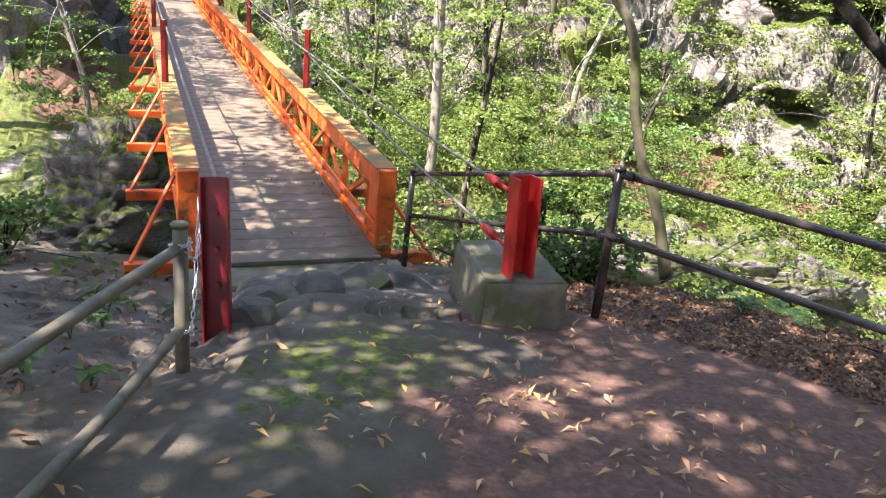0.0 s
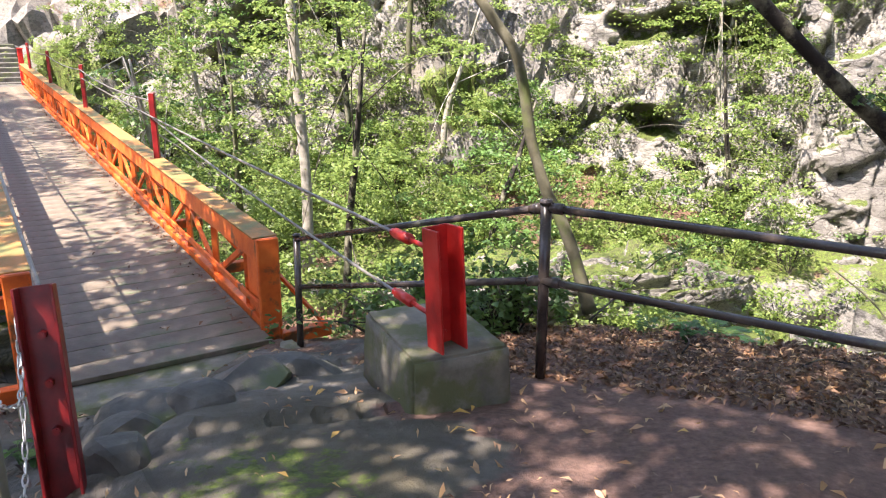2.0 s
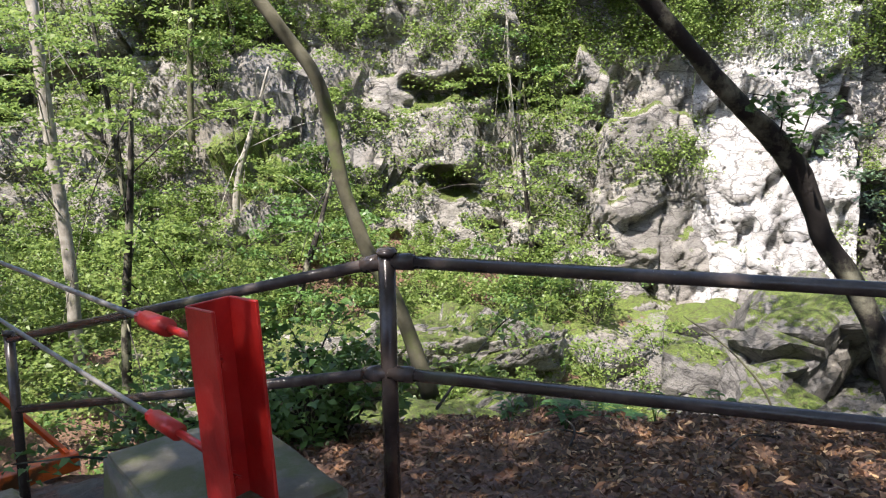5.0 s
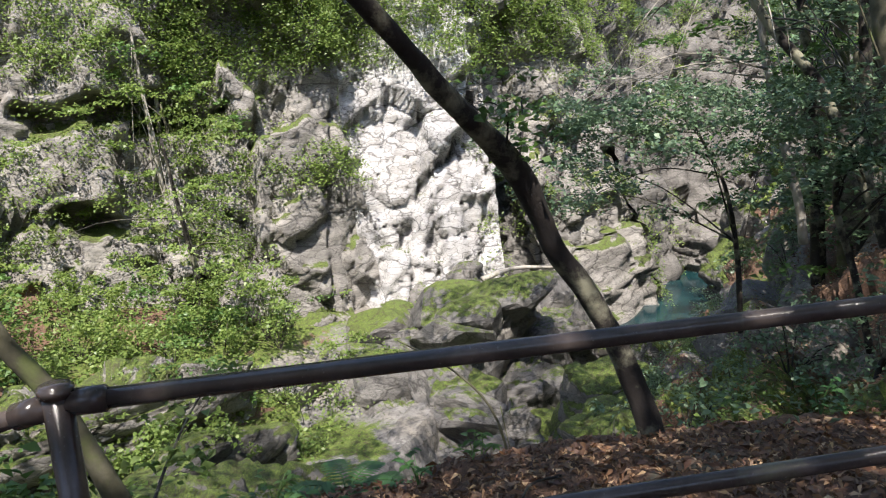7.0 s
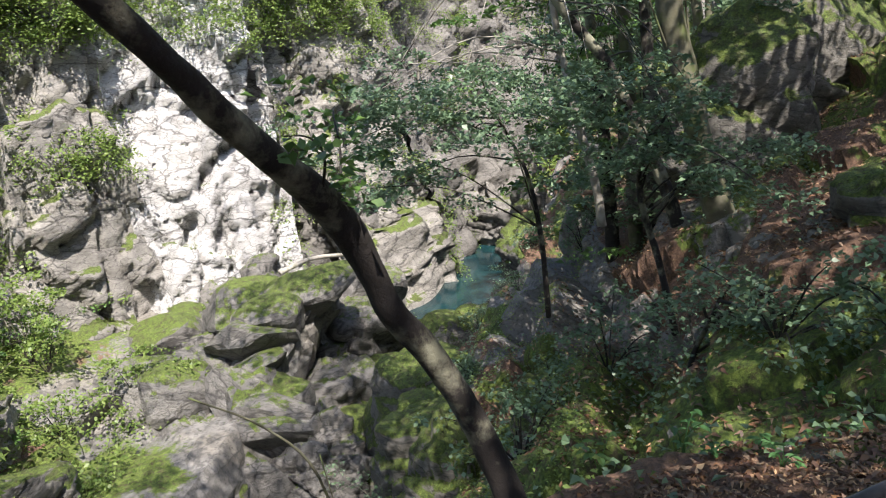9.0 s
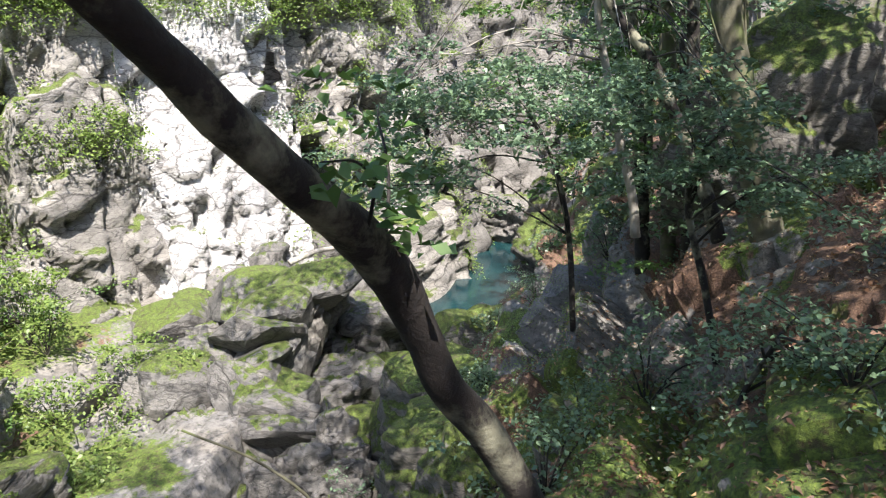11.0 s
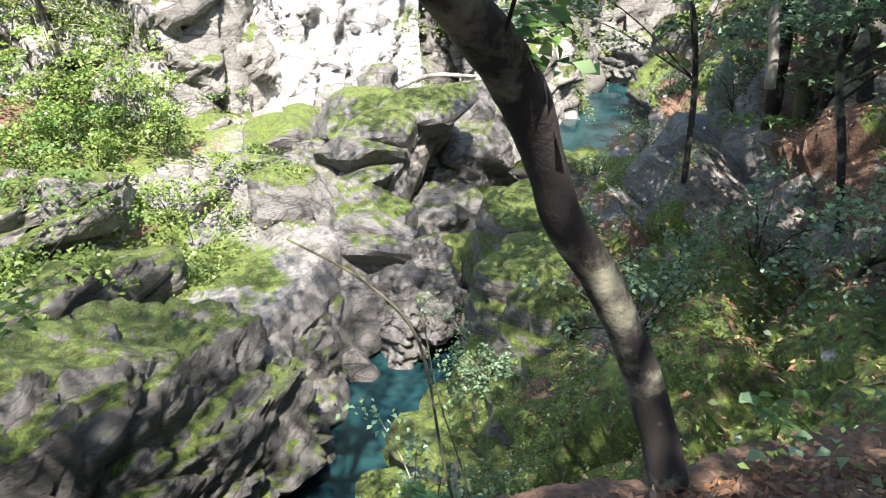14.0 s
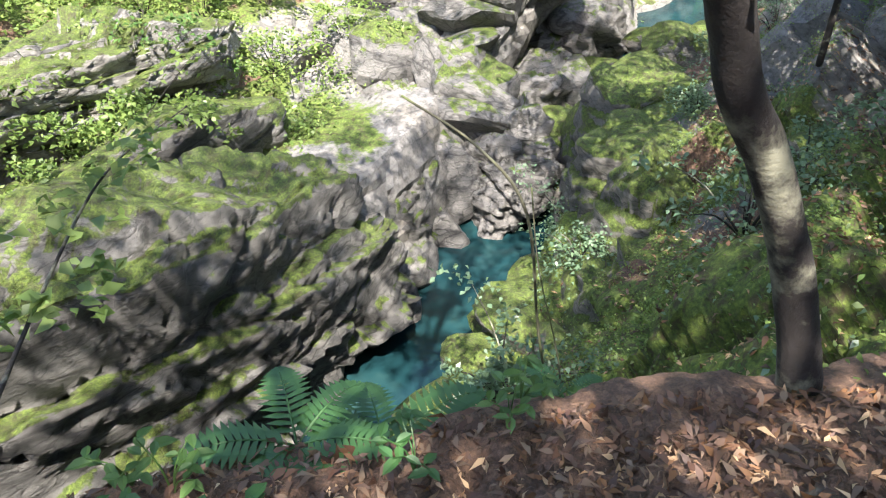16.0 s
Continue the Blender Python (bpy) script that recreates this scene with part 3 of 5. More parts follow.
def build_left_railing():
    ob = thing("railing", (0, 0, 0), "weathered grey-brown pipe railing beside the path", "railing")
    pipe_post(ob, -0.94, 2.34, -0.3, 0.86, 0.036, M_OLDPIPE, (-0.06, 0.13))
    for (a, b, c), name in ((((-0.99, 2.45, 0.76), (-0.90, 1.05, 0.905), (-0.70, -2.2, 1.25)), "top_rail"), (((-0.97, 2.41, 0.34), (-0.86, 1.06, 0.42), (-0.64, -2.2, 0.78)), "lower_rail")):
        tube_obj(name, smooth_line([a, b, c], 8), 0.027, M_OLDPIPE, ob, sides=14)
    for y, x in ((0.2, -0.83), (-2.2, -0.68)):
        pipe_post(ob, x, y, top(x, y)[0] - 0.1, 1.0 + 0.1 * (0.2 - y), 0.034, M_OLDPIPE)
    return ob


build_left_railing()


def channel(ob, base, tip, face, width, depth, material, bolts=True):
    """A steel channel post: a web with two flanges that open towards face, and bolt heads."""
    base, tip = Vector(base), Vector(tip)
    z = (tip - base).normalized()
    y = (Vector(face) - z * z.dot(Vector(face))).normalized()
    x = y.cross(z)
    rot = Matrix((x, y, z)).transposed().to_4x4()
    long = (tip - base).length
    at = lambda a, b, c: Matrix.Translation(base + x * a + y * b + z * c) @ rot  # noqa: E731
    part("web", box_bm(at(0, 0, long / 2), (width, 0.014, long), 0.003), material, ob)
    for s in (-1, 1):
        part("flange", box_bm(at(s * width / 2, depth / 2, long / 2), (0.014, depth, long), 0.003), material, ob)
    if bolts:
        for c in (0.18, 0.72):
            a = base + z * (c * long) + y * 0.008
            part("bolt", cyl_bm(a, a + y * 0.05, 0.022, 6), material, ob, "red-painted bolt head")
            part("washer", cyl_bm(a, a + y * 0.014, 0.036, 12), material, ob)
    return base, x, y, z


def build_anchor_right():
    ob = thing("cable_anchor", (0, 0, 0), "bright red steel channel post bolted to a concrete block", "anchor post")
    channel(ob, (0.64, 3.97, 0.2), (0.60, 4.01, 0.93), (0.5, -0.87, 0), 0.155, 0.15, M_RED)
    part("base_plate", box_bm(Matrix.Translation((0.645, 3.955, 0.235)) @ pose(0, 0, 0, 0, 0, 18), (0.30, 0.24, 0.02), 0.004), M_RED, ob)
    return ob


build_anchor_right()


def build_block():
    """The block: a slightly tapered body with worn edges."""
    c, turn = (0.615, 4.19), 20.0
    bm = bmesh.new()
    bmesh.ops.create_cube(bm, size=1.0, matrix=Matrix.Translation((c[0], c[1], 0.03)) @ pose(0, 0, 0, 0, 0, turn) @ Matrix.Diagonal((0.58, 0.80, 0.46, 1)))
    for v in bm.verts:
        if v.co.z < 0:
            v.co.x += (v.co.x - c[0]) * 0.07
            v.co.y += (v.co.y - c[1]) * 0.07
    bmesh.ops.bevel(bm, geom=list(bm.edges), offset=0.018, segments=2, affect="EDGES")
    bmesh.ops.subdivide_edges(bm, edges=list(bm.edges), cuts=5, use_grid_fill=True)
    for v in bm.verts:
        v.co += Vector(noise.noise_vector(v.co * 5.0)) * 0.008 + Vector(noise.noise_vector(v.co * 16.0)) * 0.004
    ob = part("concrete_block", bm, M_CONCRETE, smooth=True)
    return tagged(ob, "mossy weathered concrete anchor block on the rock ledge", "block")


build_block()


def build_anchor_left():
    ob = thing("cable_anchor", (0, 0, 0), "tall dark red steel channel post beside the bridge entrance", "anchor post")
    channel(ob, (-1.03, 3.02, -0.55), (-1.20, 3.36, 0.84), (0.25, -0.97, 0.2), 0.15, 0.10, M_DARKRED, False)
    for c in (0.55, 0.7, 0.85):
        p = Vector((-1.03, 3.02, -0.55)).lerp(Vector((-1.20, 3.36, 0.84)), c)
        part("bolt", cyl_bm(p, p + Vector((0.012, -0.05, 0.01)), 0.02, 6), M_DARKRED, ob, "dark red bolt head")
    return ob


build_anchor_left()


def cable(name, a, b, r, label, sag=0.06, buckle=True):
    a, b = Vector(a), Vector(b)
    ob = thing(name, (0, 0, 0), label, "cable", "bridge cables")
    pts = [a.lerp(b, t) - Vector((0, 0, sag * 4 * t * (1 - t))) for t in np.linspace(0, 1, 24)]
    tube_obj("rope", pts, r, M_CABLE, ob, sides=8)
    if buckle:
        d = (pts[3] - pts[0]).normalized()
        part("turnbuckle", cyl_bm(a + d * 0.18, a + d * 0.36, 0.032, 10), M_RED, ob, "faded red turnbuckle", smooth=True)
        part("eye_bolt", cyl_bm(a - d * 0.06, a + d * 0.2, 0.014, 8), M_RED, ob, "red eye bolt", smooth=True)
        part("end_nut", cyl_bm(a + d * 0.33, a + d * 0.40, 0.024, 6), M_RED, ob)
    return ob


cable("stay_cable", (0.56, 4.03, 0.80), on_bridge(11.3, 0.99, 1.45), 0.011, "grey steel stay cable with a faded red turnbuckle")
cable("stay_cable", (0.57, 4.02, 0.42), on_bridge(4.7, 0.98, 1.40), 0.011, "grey steel stay cable with a faded red turnbuckle")
cable("hand_cable", (-1.2, 3.4, 0.78), on_bridge(4.7, -0.98, 1.62), 0.012, "grey steel hand cable along the bridge side", 0.03, False)
for side in (-1, 1):
    for u in (4.7, 11.3, 17.9):
        cable("hand_cable", on_bridge(u, 0.98 * side, 1.62), on_bridge(u + 6.6, 0.98 * side, 1.62), 0.012, "grey steel hand cable along the bridge side", 0.08, False)


def build_chain():
    """Links of bent wire that hang in two strands and wrap the post."""
    ob = thing("chain", (0, 0, 0), "shiny zinc chain that ties the railing to the red post", "chain")
    lines = [smooth_line([(-1.30, 3.36, 0.70), (-1.13, 2.95, 0.50), (-1.0, 2.52, 0.70), (-0.965, 2.44, 0.74)], 7), smooth_line([(-1.30, 3.36, 0.70), (-1.16, 2.95, 0.15), (-1.0, 2.52, 0.24), (-0.96, 2.40, 0.30)], 8)]
    for zz, cx, cy in ((0.75, -0.985, 2.44), (0.31, -0.965, 2.40)):
        lines.append(np.array([(cx + 0.045 * math.cos(a), cy + 0.045 * math.sin(a), zz + 0.006 * a) for a in np.linspace(0, 9, 18)]))
    for line in lines:
        for i in range(len(line) - 1):
            a, b = Vector(line[i]), Vector(line[i + 1])
            d = (b - a).normalized()
            side = d.cross(Vector((0.3, 0.2, 1))).normalized()
            if i % 2:
                side = d.cross(side).normalized()
            c, h = (a + b) / 2, (b - a).length * 0.62
            ring = [c + d * (h * math.cos(t)) + side * (0.011 * math.sin(t)) for t in np.linspace(0, 2 * math.pi, 9)]
            tube_obj("link", ring, 0.0042, M_CHAIN, ob, sides=5)
    return ob


build_chain()


# ---- rocks ----
def rock_bm(seed, size, cuts=14, rough=0.05, sub=4):
    """An angular boulder: a ball cut by random planes, then roughened."""
    g = random.Random(seed)
    bm = bmesh.new()
    bmesh.ops.create_icosphere(bm, subdivisions=sub, radius=1.0)
    planes = [(Vector((g.gauss(0, 1), g.gauss(0, 1), g.gauss(0, 0.9))).normalized(), g.uniform(0.55, 0.88)) for _ in range(cuts)]
    off = Vector((seed * 3.7, seed * 1.3, seed * 7.1))
    for v in bm.verts:
        for n_, d_ in planes:
            k = v.co.dot(n_)
            if k > d_:
                v.co -= n_ * (k - d_)
        v.co += v.co.normalized() * (rough * noise.fractal(v.co * 2.2 + off, 0.8, 2.0, 4))
        v.co = Vector((v.co.x * size[0], v.co.y * size[1], v.co.z * size[2]))
    return bm


def rock(name, at, size, turn, seed, material, label, group="", cuts=14, sub=4, rough=0.05, lean=(0, 0)):
    ob = part(name, rock_bm(seed, size, cuts, rough, sub), material, smooth=False)
    ob.matrix_basis = pose(*at, lean[0], lean[1], turn)
    return tagged(ob, label, "rock", group)


stone = [(-1.05, 4.35, 0.42, 0.26, 0.2), (-0.55, 4.62, 0.36, 0.3, 0.16), (-1.05, 3.75, 0.26, 0.22, 0.16), (-0.95, 3.35, 0.2, 0.16, 0.14), (-0.25, 4.95, 0.34, 0.22, 0.12), (-0.72, 4.1, 0.22, 0.2, 0.12)]
for i, (x, y, a, b, c) in enumerate(stone):
    rock("stone", (x, y, top(x, y)[0] + c * 0.15), (a, b, c), 40 * i, 50 + i, M_SLAB, "smooth grey stone set beside the bridge entrance", "stones by the bridge", 7, 3, 0.03)


def mossy_rock_material(name, tone, moss_from=0.45):
    """Layered rock with moss where it faces up."""
    m, n, l, p = nodes_of(name)
    tc = n.new("ShaderNodeTexCoord")
    co = tc.outputs["Object"]
    strata = noise_tex(n, l, co, 1.5, 9.0, 0.7, (0.6, 0.8, 3.4))
    mid = noise_tex(n, l, co, 3.0, 8.0, 0.65)
    fine = noise_tex(n, l, co, 26.0, 6.0, 0.7)
    rock_c = ramp(n, l, strata, [(0.3, tuple(0.45 * v for v in tone)), (0.5, tone), (0.7, tuple(min(0.6, 1.6 * v) for v in tone))])
    line, tone_of = cracks(n, l, co, 0.55)
    line2, tone2 = cracks(n, l, co, 1.9)
    rock_c = mix(n, l, 0.35, rock_c, ramp(n, l, tone_of, [(0.0, tuple(0.55 * v for v in tone)), (1.0, tuple(min(0.6, 1.5 * v) for v in tone))]))
    rock_c = mix(n, l, 0.25, rock_c, ramp(n, l, tone2, [(0.0, tuple(0.5 * v for v in tone)), (1.0, tuple(min(0.6, 1.5 * v) for v in tone))]))
    grain = noise_tex(n, l, co, 9.0, 9.0, 0.75, (1.0, 1.0, 2.2))
    rock_c = mix(n, l, ramp(n, l, grain, [(0.36, (0.75, 0.75, 0.75)), (0.5, (0, 0, 0))]), rock_c, tuple(0.4 * v for v in tone))
    rock_c = mix(n, l, ramp(n, l, grain, [(0.56, (0, 0, 0)), (0.72, (0.6, 0.6, 0.6))]), rock_c, tuple(min(0.6, 1.8 * v) for v in tone))
    rock_c = mix(n, l, line2, (0.05, 0.047, 0.043), rock_c)
    rock_c = mix(n, l, line, (0.035, 0.032, 0.03), rock_c)
    clumps = noise_tex(n, l, co, 7.0, 8.0, 0.75)
    moss_c = ramp(n, l, fine, [(0.34, (0.03, 0.045, 0.008)), (0.48, (0.075, 0.11, 0.016)), (0.64, (0.15, 0.20, 0.03))])
    moss_c = mix(n, l, ramp(n, l, clumps, [(0.4, (0.8, 0.8, 0.8)), (0.52, (0, 0, 0))]), moss_c, (0.045, 0.038, 0.018))
    g = n.new("ShaderNodeNewGeometry")
    sp = n.new("ShaderNodeSeparateXYZ")
    l.new(g.outputs["Normal"], sp.inputs[0])
    f = math_node(n, l, "ADD", math_node(n, l, "MULTIPLY", sp.outputs[2], 0.6), math_node(n, l, "MULTIPLY", mid, 0.7))
    f = math_node(n, l, "ADD", f, math_node(n, l, "MULTIPLY", math_node(n, l, "SUBTRACT", clumps, 0.5), 0.5))
    l.new(mix(n, l, ramp(n, l, f, [(moss_from + 0.31, (0, 0, 0)), (moss_from + 0.37, (1, 1, 1))]), rock_c, moss_c), p.inputs["Base Color"])
    p.inputs["Roughness"].default_value = 0.75
    bump(n, l, p, math_node(n, l, "ADD", math_node(n, l, "ADD", math_node(n, l, "MULTIPLY", fine, 0.16), math_node(n, l, "MULTIPLY", grain, 0.45)), math_node(n, l, "ADD", math_node(n, l, "MULTIPLY", math_node(n, l, "MULTIPLY", line, line2), 0.12), math_node(n, l, "MULTIPLY", math_node(n, l, "ADD", tone_of, tone2), 0.06))), 0.9, 0.16)
    return m


M_LEDGEROCK = mossy_rock_material("layered_ledge_rock", (0.145, 0.138, 0.125), 0.44)
M_PALEROCK = mossy_rock_material("pale_river_rock", (0.165, 0.156, 0.142), 0.58)
# Two tones of one cliff rock: sun and shade are put into the colour.
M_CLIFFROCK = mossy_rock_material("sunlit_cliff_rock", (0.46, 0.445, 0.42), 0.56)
M_DIMCLIFF = mossy_rock_material("dimmed_cliff_rock", (0.26, 0.245, 0.22), 0.42)
M_GREENROCK = mossy_rock_material("moss_covered_rock", (0.16, 0.15, 0.13), 0.22)


def big_rock(at, size, turn, seed, material, label, layers=0.10, detail=110, lean=(0, 0), group="gorge rocks", dip=0.28, beds=0.9):
    """A large layered rock mass: a rounded lump with beds, broken blocks and cracks."""
    nu, nv = int(detail * 1.1), int(detail * 0.62)
    g = np.random.default_rng(seed)
    u = np.linspace(0, 2 * np.pi, nu, endpoint=False)
    v = np.linspace(-np.pi / 2, np.pi / 2, nv)
    U, V = np.meshgrid(u, v)
    n_ = np.stack([np.cos(V) * np.cos(U), np.cos(V) * np.sin(U), np.sin(V)], -1).reshape(-1, 3)
    way = g.normal(size=(26, 3))
    way /= np.linalg.norm(way, axis=1)[:, None]
    reach = g.uniform(0.78, 1.05, 26)
    hit = n_ @ way.T
    rad = np.where(hit > 0.05, reach / np.maximum(hit, 0.05), 9).min(1)
    q = n_ * np.minimum(rad, 1.25)[:, None] * np.array(size)
    w = q + seed * 13.7
    bent = w[:, 2] + dip * w[:, 0] + 0.25 * fbm(w * 0.3, 3, seed)
    b, gap = blocks(np.stack([w[:, 0] * 0.38, w[:, 1] * 0.45, bent * 1.25], 1), seed)
    b2, gap2 = blocks(np.stack([w[:, 0] * 0.9, w[:, 1] * 1.1, bent * 3.2], 1), seed + 3)
    b3, gap3 = blocks(np.stack([w[:, 0] * 2.4, w[:, 1] * 2.6, bent * 6.0], 1), seed + 5)
    d = 0.08 * fbm(w * 0.5, 3, seed) * min(size) + layers * (1.5 * b - 2.2 * np.exp(-gap * 38)) + layers * (0.75 * b2 - 0.8 * np.exp(-gap2 * 30)) + layers * (0.25 * b3 - 0.22 * np.exp(-gap3 * 20))
    saw = (bent * 0.8 + 0.35 * fbm(w * 0.55, 3, seed + 8)) % 1.0
    d = d + layers * beds * (saw ** 1.5 - 0.5)
    q = q + n_ * d[:, None]
    i = np.arange(nv - 1)[:, None] * nu
    k = np.arange(nu)[None, :]
    faces = np.stack([i + k, i + (k + 1) % nu, i + nu + (k + 1) % nu, i + nu + k], -1).reshape(-1, 4)
    ob = mesh_obj("rock_mass", q, faces, material)
    ob.matrix_basis = pose(*at, lean[0], lean[1], turn)
    return tagged(ob, label, "rock", group)


L_DARK = "dark layered rock mass with moss on its top above the pool"
L_PALE = "pale grey broken river boulder between the pools"
L_GREEN = "moss-covered rock on the near bank slope"
big_rock((4.6, 12.6, -7.3), (5.0, 2.0, 3.3), 12, 1, M_LEDGEROCK, L_DARK, 0.13, 180, (0, 4), dip=0.14, beds=2.8)
big_rock((8.2, 12.8, -7.7), (1.8, 1.2, 1.7), 20, 2, M_LEDGEROCK, L_DARK, 0.12, 110, (0, -8), dip=0.14, beds=2.8)
big_rock((4.8, 15.7, -6.2), (5.2, 1.4, 1.6), 8, 3, M_LEDGEROCK, L_DARK, 0.12, 150, dip=0.14, beds=2.8)
# Lighter rock tone than its neighbours stands in for sun on this wall.
big_rock((5.2, 17.9, -5.0), (5.2, 1.3, 1.6), 5, 4, M_DIMCLIFF, "sunlit cracked rock wall below the green bank", 0.15, 150, dip=0.1, beds=1.8)
big_rock((9.4, 16.3, -6.9), (1.9, 1.1, 0.9), 15, 5, M_GREENROCK, "sunlit mossy rock shelf above the pool", 0.1, 100)
big_rock((11.0, 14.6, -8.2), (1.7, 1.3, 2.0), 30, 6, M_LEDGEROCK, L_PALE, 0.14, 120, (8, 0))
big_rock((12.8, 16.0, -7.7), (1.6, 1.3, 1.5), 60, 7, M_PALEROCK, L_PALE, 0.14, 100)
big_rock((15.2, 14.7, -8.4), (2.2, 1.3, 2.0), 40, 8, M_PALEROCK, L_PALE, 0.15, 140, (10, 0))
big_rock((14.4, 14.0, -7.7), (1.9, 1.2, 1.7), 35, 50, M_PALEROCK, "broad cracked grey rock at the head of the pool", 0.12, 130, (4, 6))
big_rock((16.8, 13.2, -8.4), (1.6, 1.2, 1.6), 15, 9, M_PALEROCK, L_PALE, 0.14, 100)
big_rock((17.6, 16.2, -7.7), (2.3, 1.7, 1.5), 70, 10, M_PALEROCK, L_PALE, 0.16, 120, (0, 14))
big_rock((20.6, 16.8, -7.2), (2.5, 1.6, 1.7), 25, 11, M_PALEROCK, L_PALE, 0.16, 130, (12, 10))
big_rock((21.6, 14.7, -8.1), (1.6, 1.0, 0.9), 30, 12, M_PALEROCK, L_PALE, 0.12, 90)
big_rock((15.4, 18.4, -6.8), (2.4, 1.5, 1.4), 50, 13, M_PALEROCK, L_PALE, 0.15, 110)
big_rock((19.0, 20.0, -5.7), (2.6, 1.6, 1.7), 35, 14, M_PALEROCK, L_PALE, 0.15, 110)
big_rock((26.5, 21.8, -4.4), (2.8, 1.8, 3.6), 20, 15, M_PALEROCK, "tall grey rock face beside the upper pool", 0.18, 130)
big_rock((28.6, 20.6, -7.2), (2.2, 1.2, 1.5), 22, 17, M_PALEROCK, "low grey rock on the shore of the upper pool", 0.15, 90)
big_rock((34.0, 22.6, -6.6), (2.6, 1.3, 1.9), 22, 18, M_PALEROCK, "low grey rock on the shore of the upper pool", 0.15, 90)
big_rock((38.5, 19.8, -6.8), (2.2, 2.0, 1.6), 10, 19, M_PALEROCK, "low grey rock on the shore of the upper pool", 0.15, 90)
big_rock((27.5, 13.4, -6.2), (2.2, 1.3, 2.4), 20, 33, M_GREENROCK, "mossy rock wall beside the upper pool", 0.14, 90)
big_rock((32.5, 15.2, -5.8), (2.6, 1.3, 2.8), 20, 34, M_GREENROCK, "mossy rock wall beside the upper pool", 0.14, 90)
big_rock((31.5, 24.0, -2.0), (3.6, 2.2, 5.4), 20, 16, M_PALEROCK, "tall grey rock face beside the upper pool", 0.2, 130)
WALL = np.array([(-7, 31.5), (2, 29.5), (8, 28.0), (12.5, 26.2), (15.5, 24.8), (18, 24.2), (20.5, 22.8), (22.6, 21.2), (24.6, 22.4), (27.2, 21.0), (30, 22.6), (36, 24.5), (44, 25.0), (48, 20.0), (45, 14.2), (37, 12.6)])
WALL_POINTS = []


def cliff(a, b, z0, z1, label, pitch=0.13, material=None):
    """A stretch of the gorge wall between two corners of its line: steep buttresses with joints, ledges and dark clefts."""
    out = []
    for p, q in zip(WALL[a:b], WALL[a + 1:b + 1]):
        k = int(np.hypot(*(q - p)) / pitch) + 1
        out += [p + (q - p) * t for t in np.arange(k) / k]
    line = np.array(out + [WALL[b]])
    for _ in range(10):
        line[1:-1] = (line[:-2] + line[2:] + 2 * line[1:-1]) / 4
    d = np.gradient(line, axis=0)
    nrm = np.stack([d[:, 1], -d[:, 0]], 1) / np.linalg.norm(d, axis=1)[:, None]
    zs = np.arange(z0, z1, pitch)
    nu, nv = len(line), len(zs)
    Z = np.repeat(zs, nu)
    P = np.column_stack([np.tile(line, (nv, 1)), Z])
    N = np.column_stack([np.tile(nrm, (nv, 1)), np.zeros(nu * nv)])
    lean = 0.22 * (z1 - Z) * np.clip((z1 - Z) / (z1 - z0), 0, 1)
    wide = P * np.array([0.28, 0.28, 0.10])
    b1, g1 = blocks(P * np.array([0.42, 0.42, 0.24]) + 0.25 * fbm(P * 0.4, 3, 61)[:, None], 60)
    b2, g2 = blocks(P * np.array([1.0, 1.0, 0.75]) + 0.2 * fbm(P * 1.1, 3, 62)[:, None], 63)
    b3, g3 = blocks(P * np.array([2.3, 2.3, 2.8]), 66)
    off = lean + 1.5 * fbm(wide, 3, 64) + 0.6 * b1 - 0.55 * np.exp(-g1 * 60) + 0.3 * b2 - 0.22 * np.exp(-g2 * 45) + 0.09 * b3 - 0.05 * np.exp(-g3 * 30)
    cave = fbm(P * np.array([0.3, 0.3, 0.55]), 3, 67)
    off = off - 1.6 * step(cave, 0.22, 0.34) * step(-P[:, 0], -15.5, -14)
    Q = P + N * off[:, None]
    Q[:, 2] += 0.25 * b1 + 0.1 * b2
    i = np.arange(nv - 1)[:, None] * nu
    k = np.arange(nu - 1)[None, :]
    faces = np.stack([i + k, i + k + 1, i + nu + k + 1, i + nu + k], -1).reshape(-1, 4)
    back = len(Q)
    Q = np.vstack([Q, Q[-nu:] - N[-nu:] * 5.0 + np.array([0, 0, 1.5])])
    faces = np.vstack([faces, np.array([((nv - 1) * nu + j, (nv - 1) * nu + j + 1, back + j + 1, back + j) for j in range(nu - 1)])])
    WALL_POINTS.append((Q[:back], N))
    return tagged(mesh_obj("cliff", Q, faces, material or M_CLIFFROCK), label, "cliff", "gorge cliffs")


L_CLIFF = "pale jointed rock cliff with dark clefts across the gorge"
# Only the buttress keeps the sun-bright tone; duller tones stand in for shade elsewhere.
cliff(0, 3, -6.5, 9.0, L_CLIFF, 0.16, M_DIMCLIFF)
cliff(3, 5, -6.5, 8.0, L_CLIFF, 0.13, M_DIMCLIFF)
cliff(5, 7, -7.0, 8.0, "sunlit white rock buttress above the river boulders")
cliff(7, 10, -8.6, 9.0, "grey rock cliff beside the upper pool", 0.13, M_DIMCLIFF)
cliff(10, 15, -8.6, 11.0, "rock walls at the head of the gorge", 0.26, M_PALEROCK)
for i, (x, y, z, a, b, c) in enumerate([(-8.5, 15.5, -4.5, 3.0, 1.8, 2.2), (-6.0, 11.5, -6.5, 2.6, 1.5, 1.8)]):
    big_rock((x, y, z), (a, b, c), 90 + 11 * i, 26 + i, M_LEDGEROCK, "dark mossy rock below the bridge", 0.20, 110, group="cliff rocks")
